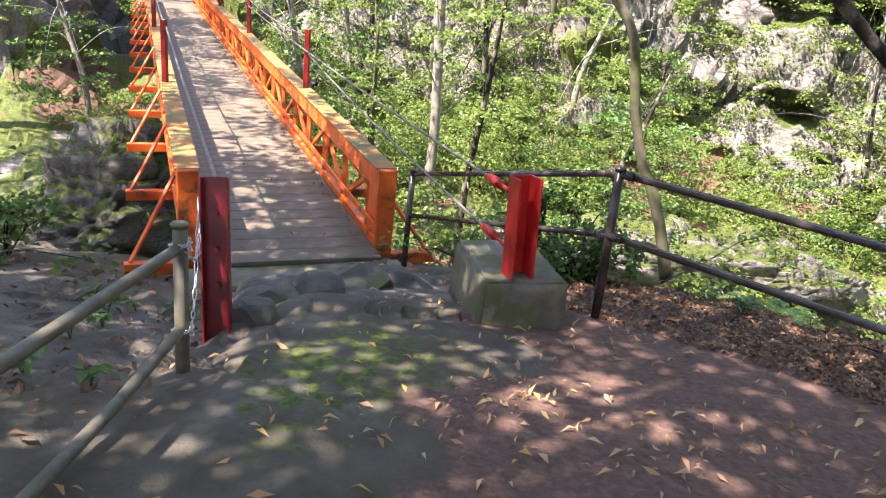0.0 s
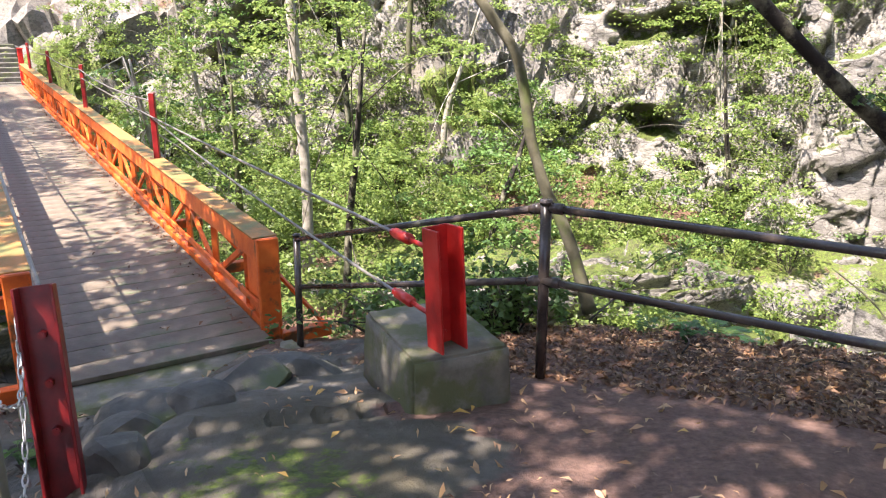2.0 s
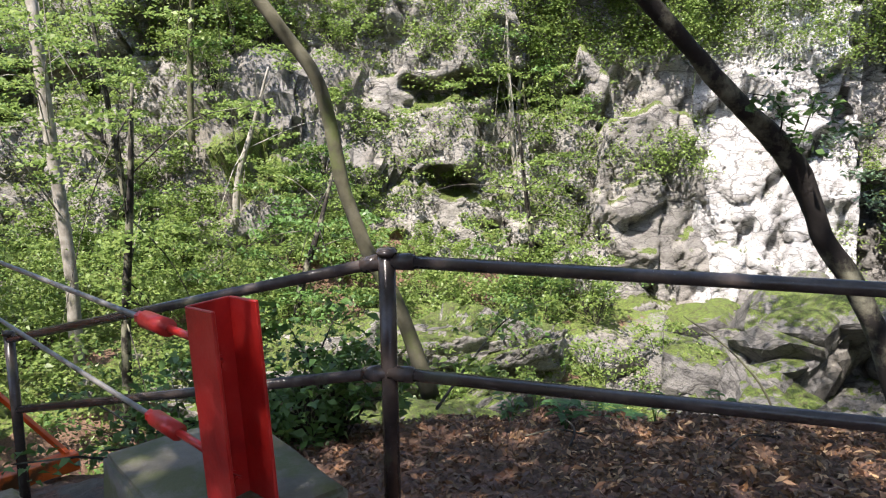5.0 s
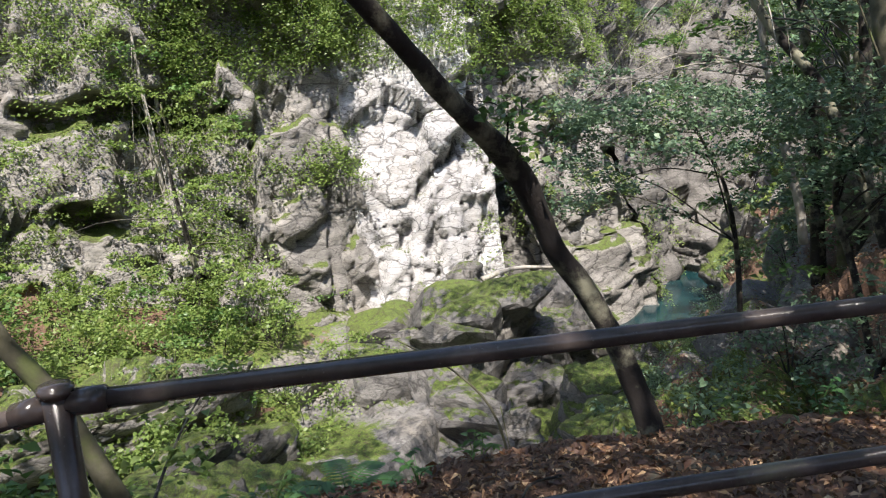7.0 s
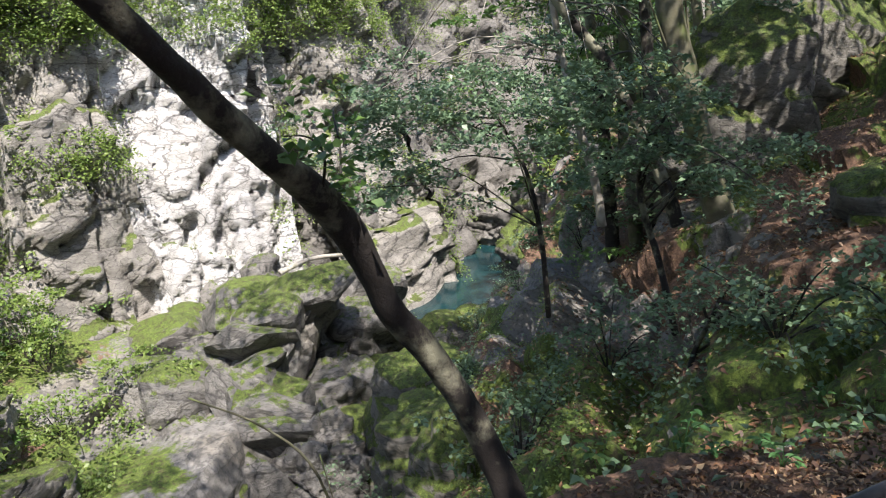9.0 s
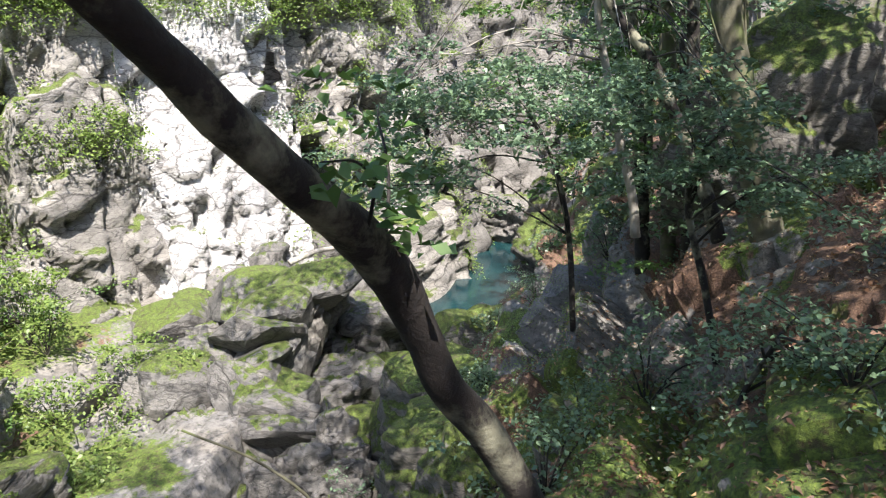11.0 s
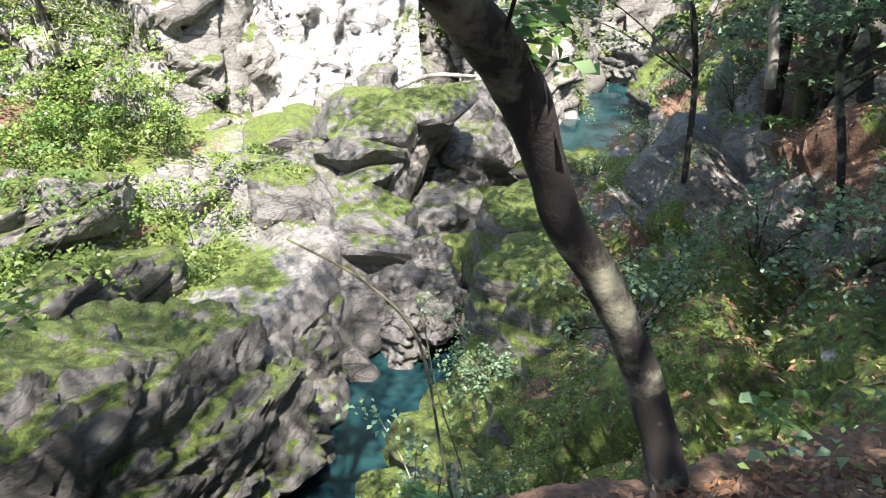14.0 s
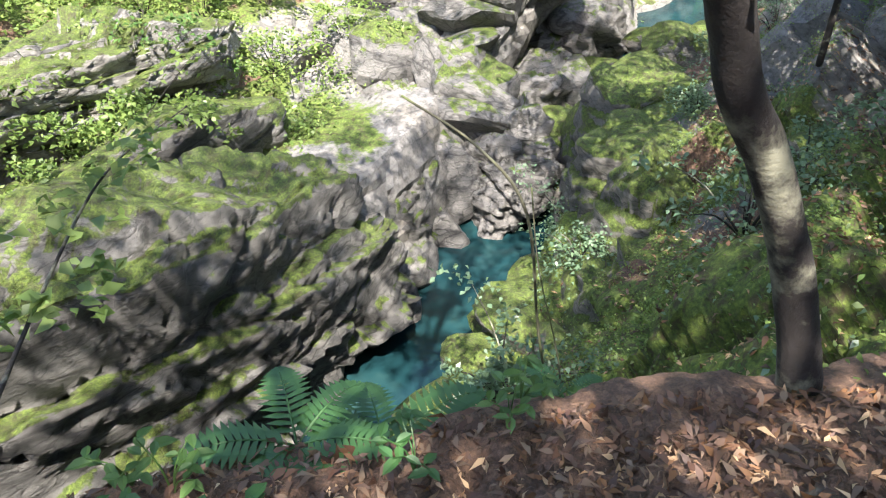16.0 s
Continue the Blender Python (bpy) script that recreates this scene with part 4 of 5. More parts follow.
for i, (x, y, z, a, b, c) in enumerate([(8.3, 7.2, -6.0, 1.2, 0.9, 1.5), (9.9, 7.8, -6.1, 1.4, 1.0, 1.6), (11.5, 8.6, -6.0, 1.6, 1.2, 1.6), (13.4, 9.9, -6.1, 1.7, 1.2, 1.7), (15.4, 10.9, -6.2, 1.7, 1.2, 1.7), (8.6, 5.2, -3.1, 1.1, 0.7, 0.7), (9.9, 5.6, -3.0, 0.9, 0.7, 0.7), (7.4, 4.5, -2.1, 1.0, 0.55, 0.5), (11.0, 6.3, -3.2, 1.0, 0.9, 0.7), (15.4, 5.2, 0.3, 1.6, 1.4, 2.2), (17.2, 4.0, 0.8, 1.8, 1.4, 2.4), (11.4, 2.4, -0.5, 1.2, 0.9, 1.0)]):
    big_rock((x, y, z), (a, b, c), 30 * i, 40 + i, M_GREENROCK, L_GREEN, 0.08, 90, group="mossy bank rocks")


# ---- leaves ----
def leaf_quads(at, size, flat=0.55, long=1.7, seed=0):
    """One folded four-cornered leaf at each place, at random turns, mostly facing up."""
    g = np.random.default_rng(seed)
    k = len(at)
    nrm = g.normal(size=(k, 3)) * flat
    nrm[:, 2] += 1.0
    nrm /= np.linalg.norm(nrm, axis=1)[:, None]
    a = g.uniform(0, 2 * np.pi, k)
    u = np.stack([np.cos(a), np.sin(a), np.zeros(k)], 1)
    u -= nrm * (u * nrm).sum(1)[:, None]
    u /= np.linalg.norm(u, axis=1)[:, None]
    w = np.cross(nrm, u)
    sz = size * g.uniform(0.6, 1.35, k)[:, None]
    fold = nrm * sz * 0.16
    v = np.stack([at - u * sz * 0.5, at - w * sz * 0.5 / long + fold - u * sz * 0.08, at + u * sz * 0.55 - fold, at + w * sz * 0.5 / long + fold - u * sz * 0.08], 1)
    return v.reshape(-1, 3), np.arange(4 * k, dtype=np.int32).reshape(-1, 4)


def sprays(centres, radius, per, seed, droop=0.12, thick=0.05):
    """Leaf places in flat, ragged, drooping sprays round the centres."""
    g = np.random.default_rng(seed)
    c = np.repeat(np.asarray(centres), per, axis=0)
    k = len(c)
    r = radius * np.sqrt(g.uniform(0, 1, k)) * np.repeat(g.uniform(0.55, 1.3, len(centres)), per)
    a = g.uniform(0, 2 * np.pi, k)
    ax = np.repeat(g.uniform(0, np.pi, len(centres)), per)
    x, y = r * np.cos(a), r * np.sin(a) * 0.62
    tx, ty = np.repeat(g.normal(0, 0.16, len(centres)), per), np.repeat(g.normal(0, 0.16, len(centres)), per)
    off = np.stack([x * np.cos(ax) - y * np.sin(ax), x * np.sin(ax) + y * np.cos(ax), x * tx + y * ty - droop * r ** 2 / radius + g.normal(0, thick, k)], 1)
    return c + off


def limb(tip, trunk, r0, g, low):
    """A thin branch from the trunk's line to a tip."""
    base = trunk[int(g.integers(int(len(trunk) * low), len(trunk)))]
    lift = np.array([0, 0, 0.12 * np.linalg.norm(tip - base)])
    return tube(smooth_line([base, (base + tip) / 2 + lift + g.normal(0, 0.06, 3), tip], 4), [r0, r0 * 0.25], 5)


def tree(name, line, radii, bark, leafmat, crown, label, seed, leaf=0.08, per=70, spray=0.6, branch_r=0.02, group="", sides=10, limb_count=9, flat=0.5, low=0.35):
    """crown: centres of the sprays."""
    ob = thing(name, tuple(line[0]), label, "tree", group)
    base = np.array(line[0])
    pts = smooth_line(np.array(line) - base, 6)
    v, f = tube(pts, radii, sides, 0.05, seed)
    mesh_obj("trunk", v, f, bark, ob, smooth=True)
    if len(crown):
        c = np.array(crown) - base
        g = np.random.default_rng(seed)
        pick = c[g.permutation(len(c))[:limb_count]]
        for tip in pick:
            v, f = limb(tip, pts, branch_r, g, low)
            mesh_obj("limb", v, f, bark, ob, smooth=True)
        v, f = leaf_quads(sprays(c, spray, per, seed), leaf, flat, 1.6, seed)
        mesh_obj("crown", v, f, leafmat, ob)
    return ob


def cloud(centre, spread, k, seed):
    g = np.random.default_rng(seed)
    return np.array(centre) + g.normal(size=(k, 3)) * np.array(spread)


# trees that stand at the brink
T2 = [(4.46, 4.44, -0.75), (4.43, 4.49, -0.40), (4.41, 4.557, -0.153), (4.353, 4.638, 0.098), (4.285, 4.713, 0.327), (4.165, 4.789, 0.564), (4.01, 4.855, 0.789), (3.945, 4.89, 0.96), (3.835, 4.9, 1.15), (3.62, 4.9, 1.363), (3.385, 4.9, 1.535), (3.215, 4.9, 1.666), (3.09, 4.9, 1.775), (2.98, 4.9, 1.87), (2.55, 4.92, 2.25), (2.1, 4.95, 2.8), (2.0, 5.2, 3.9), (2.8, 5.7, 6.0), (4.5, 6.5, 8.5)]
# Both brink trees' crowns are out of view, set where they shade the pool.
tree("leaning_tree", T2, [0.14, 0.086, 0.068, 0.066, 0.066, 0.062, 0.06, 0.062, 0.066, 0.066, 0.054, 0.049, 0.046, 0.045, 0.045, 0.045, 0.045, 0.04, 0.03], M_BARK, M_LEAF, cloud((5.5, 7.0, 9.2), (2.6, 2.4, 0.9), 110, 2), "leaning dark-barked tree with pale lichen patches at the brink", 2, 0.11, 70, 0.9, 0.03, sides=18, low=0.9)
T1 = [(2.32, 6.9, -0.75), (2.15, 6.95, -0.2), (2.01, 6.99, 0.14), (1.85, 7.03, 0.44), (1.72, 7.07, 0.81), (1.66, 7.08, 1.05), (1.59, 7.09, 1.44), (1.49, 7.11, 1.74), (1.26, 7.15, 2.06), (1.0, 7.2, 2.5), (0.7, 7.2, 3.6), (0.4, 7.1, 5.5), (0.3, 7.0, 8.0)]
tree("slender_tree", T1, [0.075, 0.062, 0.058, 0.055, 0.053, 0.052, 0.05, 0.05, 0.048, 0.045, 0.04, 0.03, 0.02], M_BARKGREEN, M_LEAF, cloud((0.2, 8.0, 9.4), (2.4, 2.0, 0.9), 120, 3), "slender mossy tree behind the railing corner", 3, 0.11, 70, 0.9, 0.025, sides=12, low=0.88)


def leafy_sprig(name, line, leaf, at, per, spray, seed, material, label, r=0.012):
    ob = thing(name, tuple(line[0]), label, "branch")
    base = np.array(line[0])
    tube_obj("twig", smooth_line(np.array(line) - base, 5), [r, r * 0.3], M_BARK, ob, sides=6)
    v, f = leaf_quads(sprays(np.array(at) - base, spray, per, seed, 0.1, 0.02), leaf, 0.45, 1.5, seed)
    mesh_obj("leaves", v, f, material, ob)
    return ob


# trees on the shaded bank upstream
def bank_tree(name, line, radii, bark, leafmat, crown, seed, label, leaf=0.085, per=110, spray=0.62):
    return tree(name, line, radii, bark, leafmat, crown, label, seed, leaf, per, spray, 0.018, "bank trees", 12, 9, 0.35)


# The straight tree's unseen crown is shifted riverwards to shade the boulders.
bank_tree("straight_tree", [(13.05, 4.70, -1.3), (13.03, 4.78, -0.6), (13.01, 5.0, 0.21), (12.97, 5.26, 1.34), (12.94, 5.51, 2.42), (12.9, 5.8, 5), (12.9, 6.0, 9)], [0.26, 0.22, 0.2, 0.19, 0.18, 0.14, 0.08], M_BARKGREEN, M_LEAFDARK, cloud((11.0, 9.2, 9.6), (2.8, 2.4, 0.9), 110, 4), 4, "straight grey-green tree on the leaf-covered bank", 0.13, 80, 0.9)
bank_tree("dark_tree", [(13.5, 5.35, -1.5), (13.45, 5.45, -0.87), (13.4, 5.78, 0.08), (13.3, 6.25, 1.13), (13.23, 6.57, 1.76), (12.99, 7.38, 2.9), (12.8, 8, 4.5)], [0.13, 0.11, 0.1, 0.09, 0.085, 0.07, 0.04], M_BARK, M_LEAFDARK, cloud((11.0, 6.4, 1.25), (0.8, 1.3, 0.3), 26, 5), 5, "dark leaning tree with layered pale green foliage")
bank_tree("thin_tree", [(13.7, 6.75, -1.0), (13.68, 6.83, -0.36), (13.61, 7.06, 0.56), (13.55, 7.29, 1.58), (13.49, 7.46, 2.6), (13.4, 7.6, 4.5)], [0.085, 0.075, 0.07, 0.065, 0.06, 0.04], M_BARKPALE, M_LEAFDARK, cloud((11.6, 8.2, 1.4), (0.9, 1.2, 0.35), 30, 6), 6, "thin pale tree with layered pale green foliage")
bank_tree("maple", [(11.0, 5.0, -1.8), (10.9, 5.2, -0.8), (10.7, 5.4, 0.1), (10.5, 5.3, 0.7), (10.3, 5.0, 1.1)], [0.05, 0.045, 0.04, 0.03, 0.015], M_BARK, M_LEAFDARK, cloud((10.4, 4.7, 0.75), (0.6, 0.75, 0.2), 14, 7), 7, "small maple with flat layered sprays of leaves", 0.075, 120, 0.5)
bank_tree("maple", [(9.4, 4.6, -2.0), (9.35, 4.5, -1.4), (9.2, 4.3, -0.9), (9.0, 4.2, -0.6)], [0.035, 0.03, 0.025, 0.012], M_BARK, M_LEAFDARK, cloud((9.0, 4.1, -0.75), (0.5, 0.55, 0.18), 10, 8), 8, "small maple with flat layered sprays of leaves", 0.07, 110, 0.42)
bank_tree("maple", [(13.3, 7.6, -2.6), (13.3, 7.7, -1.2), (13.2, 7.9, 0.0), (13.0, 8.3, 0.9)], [0.05, 0.045, 0.035, 0.015], M_BARK, M_LEAFDARK, cloud((11.6, 9.4, 0.6), (0.9, 0.9, 0.5), 26, 9), 9, "small maple with flat layered sprays of leaves", 0.08, 110, 0.55)
for i in range(16):
    x, y = rng.uniform(15, 34), rng.uniform(2.0, 11)
    y = min(y, np.interp(x, RIVER[:, 0], RIVER[:, 1]) - 6.0 - rng.uniform(0, 2))
    z = top(x, y)[0]
    h = rng.uniform(6, 11)
    lx, ly = rng.normal(0, 0.5), rng.uniform(0.2, 1.6)
    line = [(x, y, z - 0.3), (x + lx * 0.2, y + ly * 0.2, z + h * 0.3), (x + lx * 0.6, y + ly * 0.6, z + h * 0.7), (x + lx, y + ly, z + h)]
    bank_tree("bank_tree", line, [0.14, 0.12, 0.09, 0.04], M_BARK if i % 2 else M_BARKGREEN, M_LEAFDARK if i % 3 else M_LEAF, np.vstack([cloud((x + lx * 0.7, y + ly * 0.7, z + h * 0.62), (1.5, 1.5, h * 0.2), 34, 60 + i), cloud((x, y + 0.4, z + 1.6), (1.3, 1.3, 0.6), 10, 90 + i)]), 60 + i, "leafy tree on the shaded bank upstream", 0.13, 75, 0.8)


# trees across the gorge
k = 0
while k < 66:
    x, y = (rng.uniform(-16, 32), rng.uniform(15, 40)) if k < 34 else ((rng.uniform(-6, 34), rng.uniform(26, 36)) if k < 46 else (rng.uniform(33, 50), rng.uniform(12, 40)))
    side = float(river_side(np.array([x]), np.array([y]))[0])
    near_bridge = abs((Vector((x, y, 0)) - Vector((B_AT.x, B_AT.y, 0))).dot(B_SIDE)) < 2.6
    if abs(side) < (6.5 if x < 33 else 3.2) or side < -12 or near_bridge or (13 < x < 27 and side < 17):
        continue
    z = top(x, y)[0]
    h = rng.uniform(4.5, 9)
    lx, ly = rng.normal(0, 0.7), rng.uniform(-1.6, 0.2)
    line = [(x, y, z - 0.3), (x + lx * 0.15, y + ly * 0.2, z + h * 0.3), (x + lx * 0.6, y + ly * 0.6, z + h * 0.65), (x + lx, y + ly, z + h)]
    bark = (M_BARKPALE, M_BARK, M_BARKGREEN, M_BARKPALE)[k % 4]
    crown = np.vstack([cloud((x + lx * 0.7, y + ly * 0.7, z + h * 0.6), (1.3, 1.3, h * 0.2), 26, 200 + k), cloud((x + lx * 0.3, y - 0.5, z + 1.2), (1.1, 1.0, 0.5), 8, 300 + k)])
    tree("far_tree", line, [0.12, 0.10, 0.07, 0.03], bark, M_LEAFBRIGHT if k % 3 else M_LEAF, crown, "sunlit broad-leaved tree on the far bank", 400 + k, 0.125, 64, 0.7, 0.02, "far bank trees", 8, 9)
    k += 1
line = [(-1.8, 19.2, -4.5), (-1.75, 19.1, -2.0), (-1.9, 19.0, 1.0), (-2.0, 19.0, 4.0), (-2.0, 19.0, 8.0)]
tree("pale_tree", line, [0.16, 0.14, 0.13, 0.11, 0.06], M_BARKPALE, M_LEAFBRIGHT, cloud((-1.8, 18.6, 2.6), (1.5, 1.4, 1.0), 30, 31), "pale-barked tree beside the bridge", 31, 0.12, 80, 0.7, 0.02)


# shrubs on the slopes
REST = []


def shrub(x, y, tall, wide, leafmat, seed, label, leaf=0.09, per=60, group="slope shrubs", alone=True):
    z = top(x, y)[0]
    if not alone:
        g = np.random.default_rng(seed)
        tips = g.normal(size=(12, 3)) * np.array([wide * 0.5, wide * 0.5, tall * 0.25]) + np.array([x, y, z + tall * 0.65])
        REST.append(sprays(tips, wide * 0.45, per, seed, 0.2, 0.06))
        return None
    ob = thing("shrub", (x, y, z), label, "shrub", group)
    g = np.random.default_rng(seed)
    tips = g.normal(size=(12, 3)) * np.array([wide * 0.5, wide * 0.5, tall * 0.25]) + np.array([0, 0, tall * 0.65])
    v, f = join([tube(smooth_line([(0, 0, -0.1), tuple(t * 0.5 + np.array([0, 0, 0.1])), tuple(t)], 3), [0.014, 0.004], 4) for t in tips])
    mesh_obj("stem", v, f, M_BARK, ob)
    v, f = leaf_quads(sprays(tips, wide * 0.45, per, seed, 0.2, 0.06), leaf, 0.6, 1.6, seed)
    mesh_obj("leaves", v, f, leafmat, ob)
    return ob


k = 0
while k < 330:
    x, y = (rng.uniform(-14, 28), rng.uniform(11, 34)) if k < 240 else (rng.uniform(-4, 32), rng.uniform(22, 34))
    side = float(river_side(np.array([x]), np.array([y]))[0])
    near_bridge = abs((Vector((x, y, 0)) - Vector((B_AT.x, B_AT.y, 0))).dot(B_SIDE)) < 1.6 and y > 26
    if side < 4.6 or near_bridge or (14 < x < 26 and 1 < side < 8.5) or (15 < x < 24 and 9 < side < 15 and rng.uniform() < 0.75):
        continue
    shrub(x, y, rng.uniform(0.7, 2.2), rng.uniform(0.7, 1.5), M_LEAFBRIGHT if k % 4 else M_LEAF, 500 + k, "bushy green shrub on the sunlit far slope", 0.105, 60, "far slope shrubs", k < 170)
    k += 1
for i, (Q, N) in enumerate(WALL_POINTS):
    g = np.random.default_rng(70 + i)
    ledge_w = np.clip(0.12 + 1.4 * fbm(Q * np.array([0.3, 0.3, 0.45]), 3, 71), 0, 1) + 0.9 * (Q[:, 2] > 3.5)
    bare = (Q[:, 0] > 18.5) & (Q[:, 0] < 21.4) & (Q[:, 2] < 3.0)
    ledge_w = ledge_w * np.where(bare, 0.05, 1.0)
    pick = g.choice(len(Q), (1000, 620, 240, 480, 600)[i], p=ledge_w / ledge_w.sum())
    at = Q[pick] + N[pick] * 0.3
    REST.append(sprays(at, 0.75, 60, 170 + i, 0.6, 0.12))
v, f = leaf_quads(np.vstack(REST), 0.105, 0.6, 1.6, 77)
HEAD = []
head_rng = random.Random(404)
while len(HEAD) < 420:
    x, y = head_rng.uniform(36, 54), head_rng.uniform(12, 34)
    if abs(float(river_side(np.array([x]), np.array([y]))[0])) > 2.2:
        HEAD.append((x, y, top(x, y)[0] + 0.35))
hv, hf = leaf_quads(sprays(np.array(HEAD), 1.3, 50, 91, 0.5, 0.12), 0.2, 0.6, 1.6, 92)
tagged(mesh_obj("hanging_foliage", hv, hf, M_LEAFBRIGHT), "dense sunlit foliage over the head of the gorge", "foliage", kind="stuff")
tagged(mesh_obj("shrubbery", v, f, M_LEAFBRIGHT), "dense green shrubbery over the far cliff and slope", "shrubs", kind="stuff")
for k in range(24):
    x = rng.uniform(5.5, 24)
    y = np.interp(x, RIVER[:, 0], RIVER[:, 1]) - rng.uniform(1.3, 8)
    if y < 1.0:
        continue
    shrub(x, y, rng.uniform(0.25, 0.8), rng.uniform(0.4, 0.9), M_LEAFDARK, 700 + k, "low shrub on the shaded bank", 0.07, 45, "near bank shrubs")
for k in range(16):
    x, y = rng.uniform(-9, -2.5), rng.uniform(4.5, 9.5)
    if abs((Vector((x, y, 0)) - B_AT).dot(B_SIDE)) < 2.2:
        continue
    shrub(x, y, rng.uniform(0.4, 1.0), rng.uniform(0.5, 1.0), M_LEAF, 800 + k, "leafy shrub on the slope beside the bridge", 0.08, 45, "bridge slope shrubs")
for k in range(18):
    t = rng.uniform(0, 1)
    x, y = -0.2 + 3.0 * t + rng.uniform(-0.3, 0.5), 6.9 - 0.4 * t + rng.uniform(-0.6, 1.3)
    shrub(x, y, rng.uniform(0.35, 0.9), rng.uniform(0.35, 0.7), M_LEAF, 850 + k, "leafy shrub below the railing", 0.07, 45, "brink shrubs")


# unseen overhead canopy, added to shade the near bank and the slope left of the bridge
for i, (x, y, cx, cy, cz, a, b, n_) in enumerate([(-4.5, -4.0, -3.5, -1.5, 8.5, 3.0, 2.8, 215), (4.5, -5.0, 2.0, -1.5, 9.0, 3.0, 2.6, 160), (-8.0, 1.5, -6.0, 3.0, 8.5, 2.6, 2.8, 150), (9.0, -4.0, 6.5, 0.0, 8.5, 2.8, 2.4, 80), (14.0, -3.0, 11.5, 2.5, 8.5, 3.0, 2.4, 110), (-19.0, 6.0, -14.0, 10.0, 9.5, 3.0, 3.0, 150), (-24.0, 12.0, -18.0, 15.0, 9.5, 3.4, 3.4, 130), (-20.0, 20.0, -15.5, 19.5, 10.0, 2.6, 2.6, 120)]):
    z = top(x, y)[0]
    line = [(x, y, z - 0.4), (x * 0.95 + cx * 0.05, y * 0.9 + cy * 0.1, z + 2.5), ((x + cx) / 2, (y + cy) / 2, cz - 2.0), (cx, cy, cz + 1)]
    tree("canopy_tree", line, [0.24, 0.2, 0.15, 0.05], M_BARK, M_LEAF, cloud((cx, cy, cz), (a, b, 0.9), n_, 900 + i), "tall unseen broad-leaved tree added for shade", 900 + i, 0.17, 90, 1.0, 0.04, "canopy trees", 10, 16)


# ---- small plants, litter ----
def build_fern(at, turn, size, seed, count=8, label="green fern with arching feathery fronds at the brink"):
    ob = thing("fern", at, label, "fern", "ferns")
    g = np.random.default_rng(seed)
    for k in range(count):
        a = radians(turn) + 2 * math.pi * k / count + g.uniform(-0.3, 0.3)
        long = size * g.uniform(0.75, 1.1)
        out = np.array([math.cos(a), math.sin(a), 0])
        side = np.array([-math.sin(a), math.cos(a), 0])
        pts = [out * (long * t) + np.array([0, 0, long * (0.75 * t - 0.72 * t * t)]) for t in np.linspace(0, 1, 17)]
        pieces = [tube(pts, [0.005, 0.0015], 4)]
        for i in range(2, 17):
            t = i / 16
            w = long * 0.27 * math.sin(math.pi * min(1, 0.16 + 0.86 * t)) ** 0.8
            for sgn in (-1, 1):
                b = pts[i]
                tip = b + side * sgn * w + out * w * 0.35 - np.array([0, 0, 0.12 * w])
                wide = out * (long * 0.034)
                mid = (b + tip) / 2 + np.array([0, 0, 0.04 * w])
                pieces.append((np.array([b - wide * 0.6, mid - wide, tip, mid + wide, b + wide * 0.6]), [(0, 1, 2, 3, 4)]))
        v, f = join(pieces)
        mesh_obj("frond", v, f, M_FERN, ob)
    return ob


for i, (x, y, turn, size, n_) in enumerate([(2.98, 5.52, 20, 0.38, 6), (3.24, 5.38, 50, 0.42, 6), (3.62, 5.22, 10, 0.26, 5), (4.5, 5.0, 30, 0.46, 7), (4.78, 4.86, 10, 0.3, 6), (3.9, 5.1, 0, 0.22, 5)]):
    build_fern((x, y, top(x, y)[0] + 0.02), turn, size, 30 + i, n_)


def broad_plant(x, y, tall, leaf, count, seed, material, label, group):
    """Upright stems that carry large oval leaves."""
    z = top(x, y)[0]
    ob = thing("plant", (x, y, z), label, "plant", group)
    g = np.random.default_rng(seed)
    for k in range(count):
        a = g.uniform(0, 6.28)
        tip = np.array([math.cos(a) * tall * 0.5, math.sin(a) * tall * 0.5, tall * g.uniform(0.5, 1.0)])
        line = smooth_line([(0, 0, -0.02), tuple(tip * np.array([0.3, 0.3, 0.6])), tuple(tip)], 3)
        pieces = [tube(line, [0.004, 0.002], 4)]
        for t in range(3):
            c = line[-1 - t]
            b = a + (t - 1) * 1.9 + g.uniform(-0.4, 0.4)
            o, sd = np.array([math.cos(b), math.sin(b), -0.15]), np.array([-math.sin(b), math.cos(b), 0])
            ln = leaf * g.uniform(0.7, 1.2)
            up = np.array([0, 0, 0.12 * ln])
            ring = [c, c + o * ln * 0.3 + sd * ln * 0.24 + up, c + o * ln * 0.65 + sd * ln * 0.22 + up, c + o * ln, c + o * ln * 0.65 - sd * ln * 0.22 + up, c + o * ln * 0.3 - sd * ln * 0.24 + up, c + o * ln * 0.5]
            pieces.append((np.array(ring), [(0, 1, 6), (1, 2, 6), (2, 3, 6), (3, 4, 6), (4, 5, 6), (5, 0, 6)]))
        v, f = join(pieces)
        mesh_obj("sprig", v, f, material, ob)
    return ob


for k in range(46):
    t = rng.uniform(0, 1)
    x, y = 2.3 + 5.2 * t + rng.normal(0, 0.35), 5.75 - 2.7 * t + rng.normal(0, 0.35)
    if math.hypot(x - 4.5, y - 4.55) < 0.3 or (x < 3.9 and y < 5.0):
        continue
    broad_plant(x, y, rng.uniform(0.10, 0.26), rng.uniform(0.045, 0.085), 5, 1000 + k, M_LEAF if k % 2 else M_FERN, "small broad-leaved green plant among fallen leaves", "brink plants")
for k in range(16):
    x, y = -1.35 - rng.uniform(0, 1.6), rng.uniform(1.6, 4.4)
    broad_plant(x, y, rng.uniform(0.1, 0.25), rng.uniform(0.06, 0.11), 5, 1100 + k, M_LEAF, "small broad-leaved green plant beside the path", "path plants")


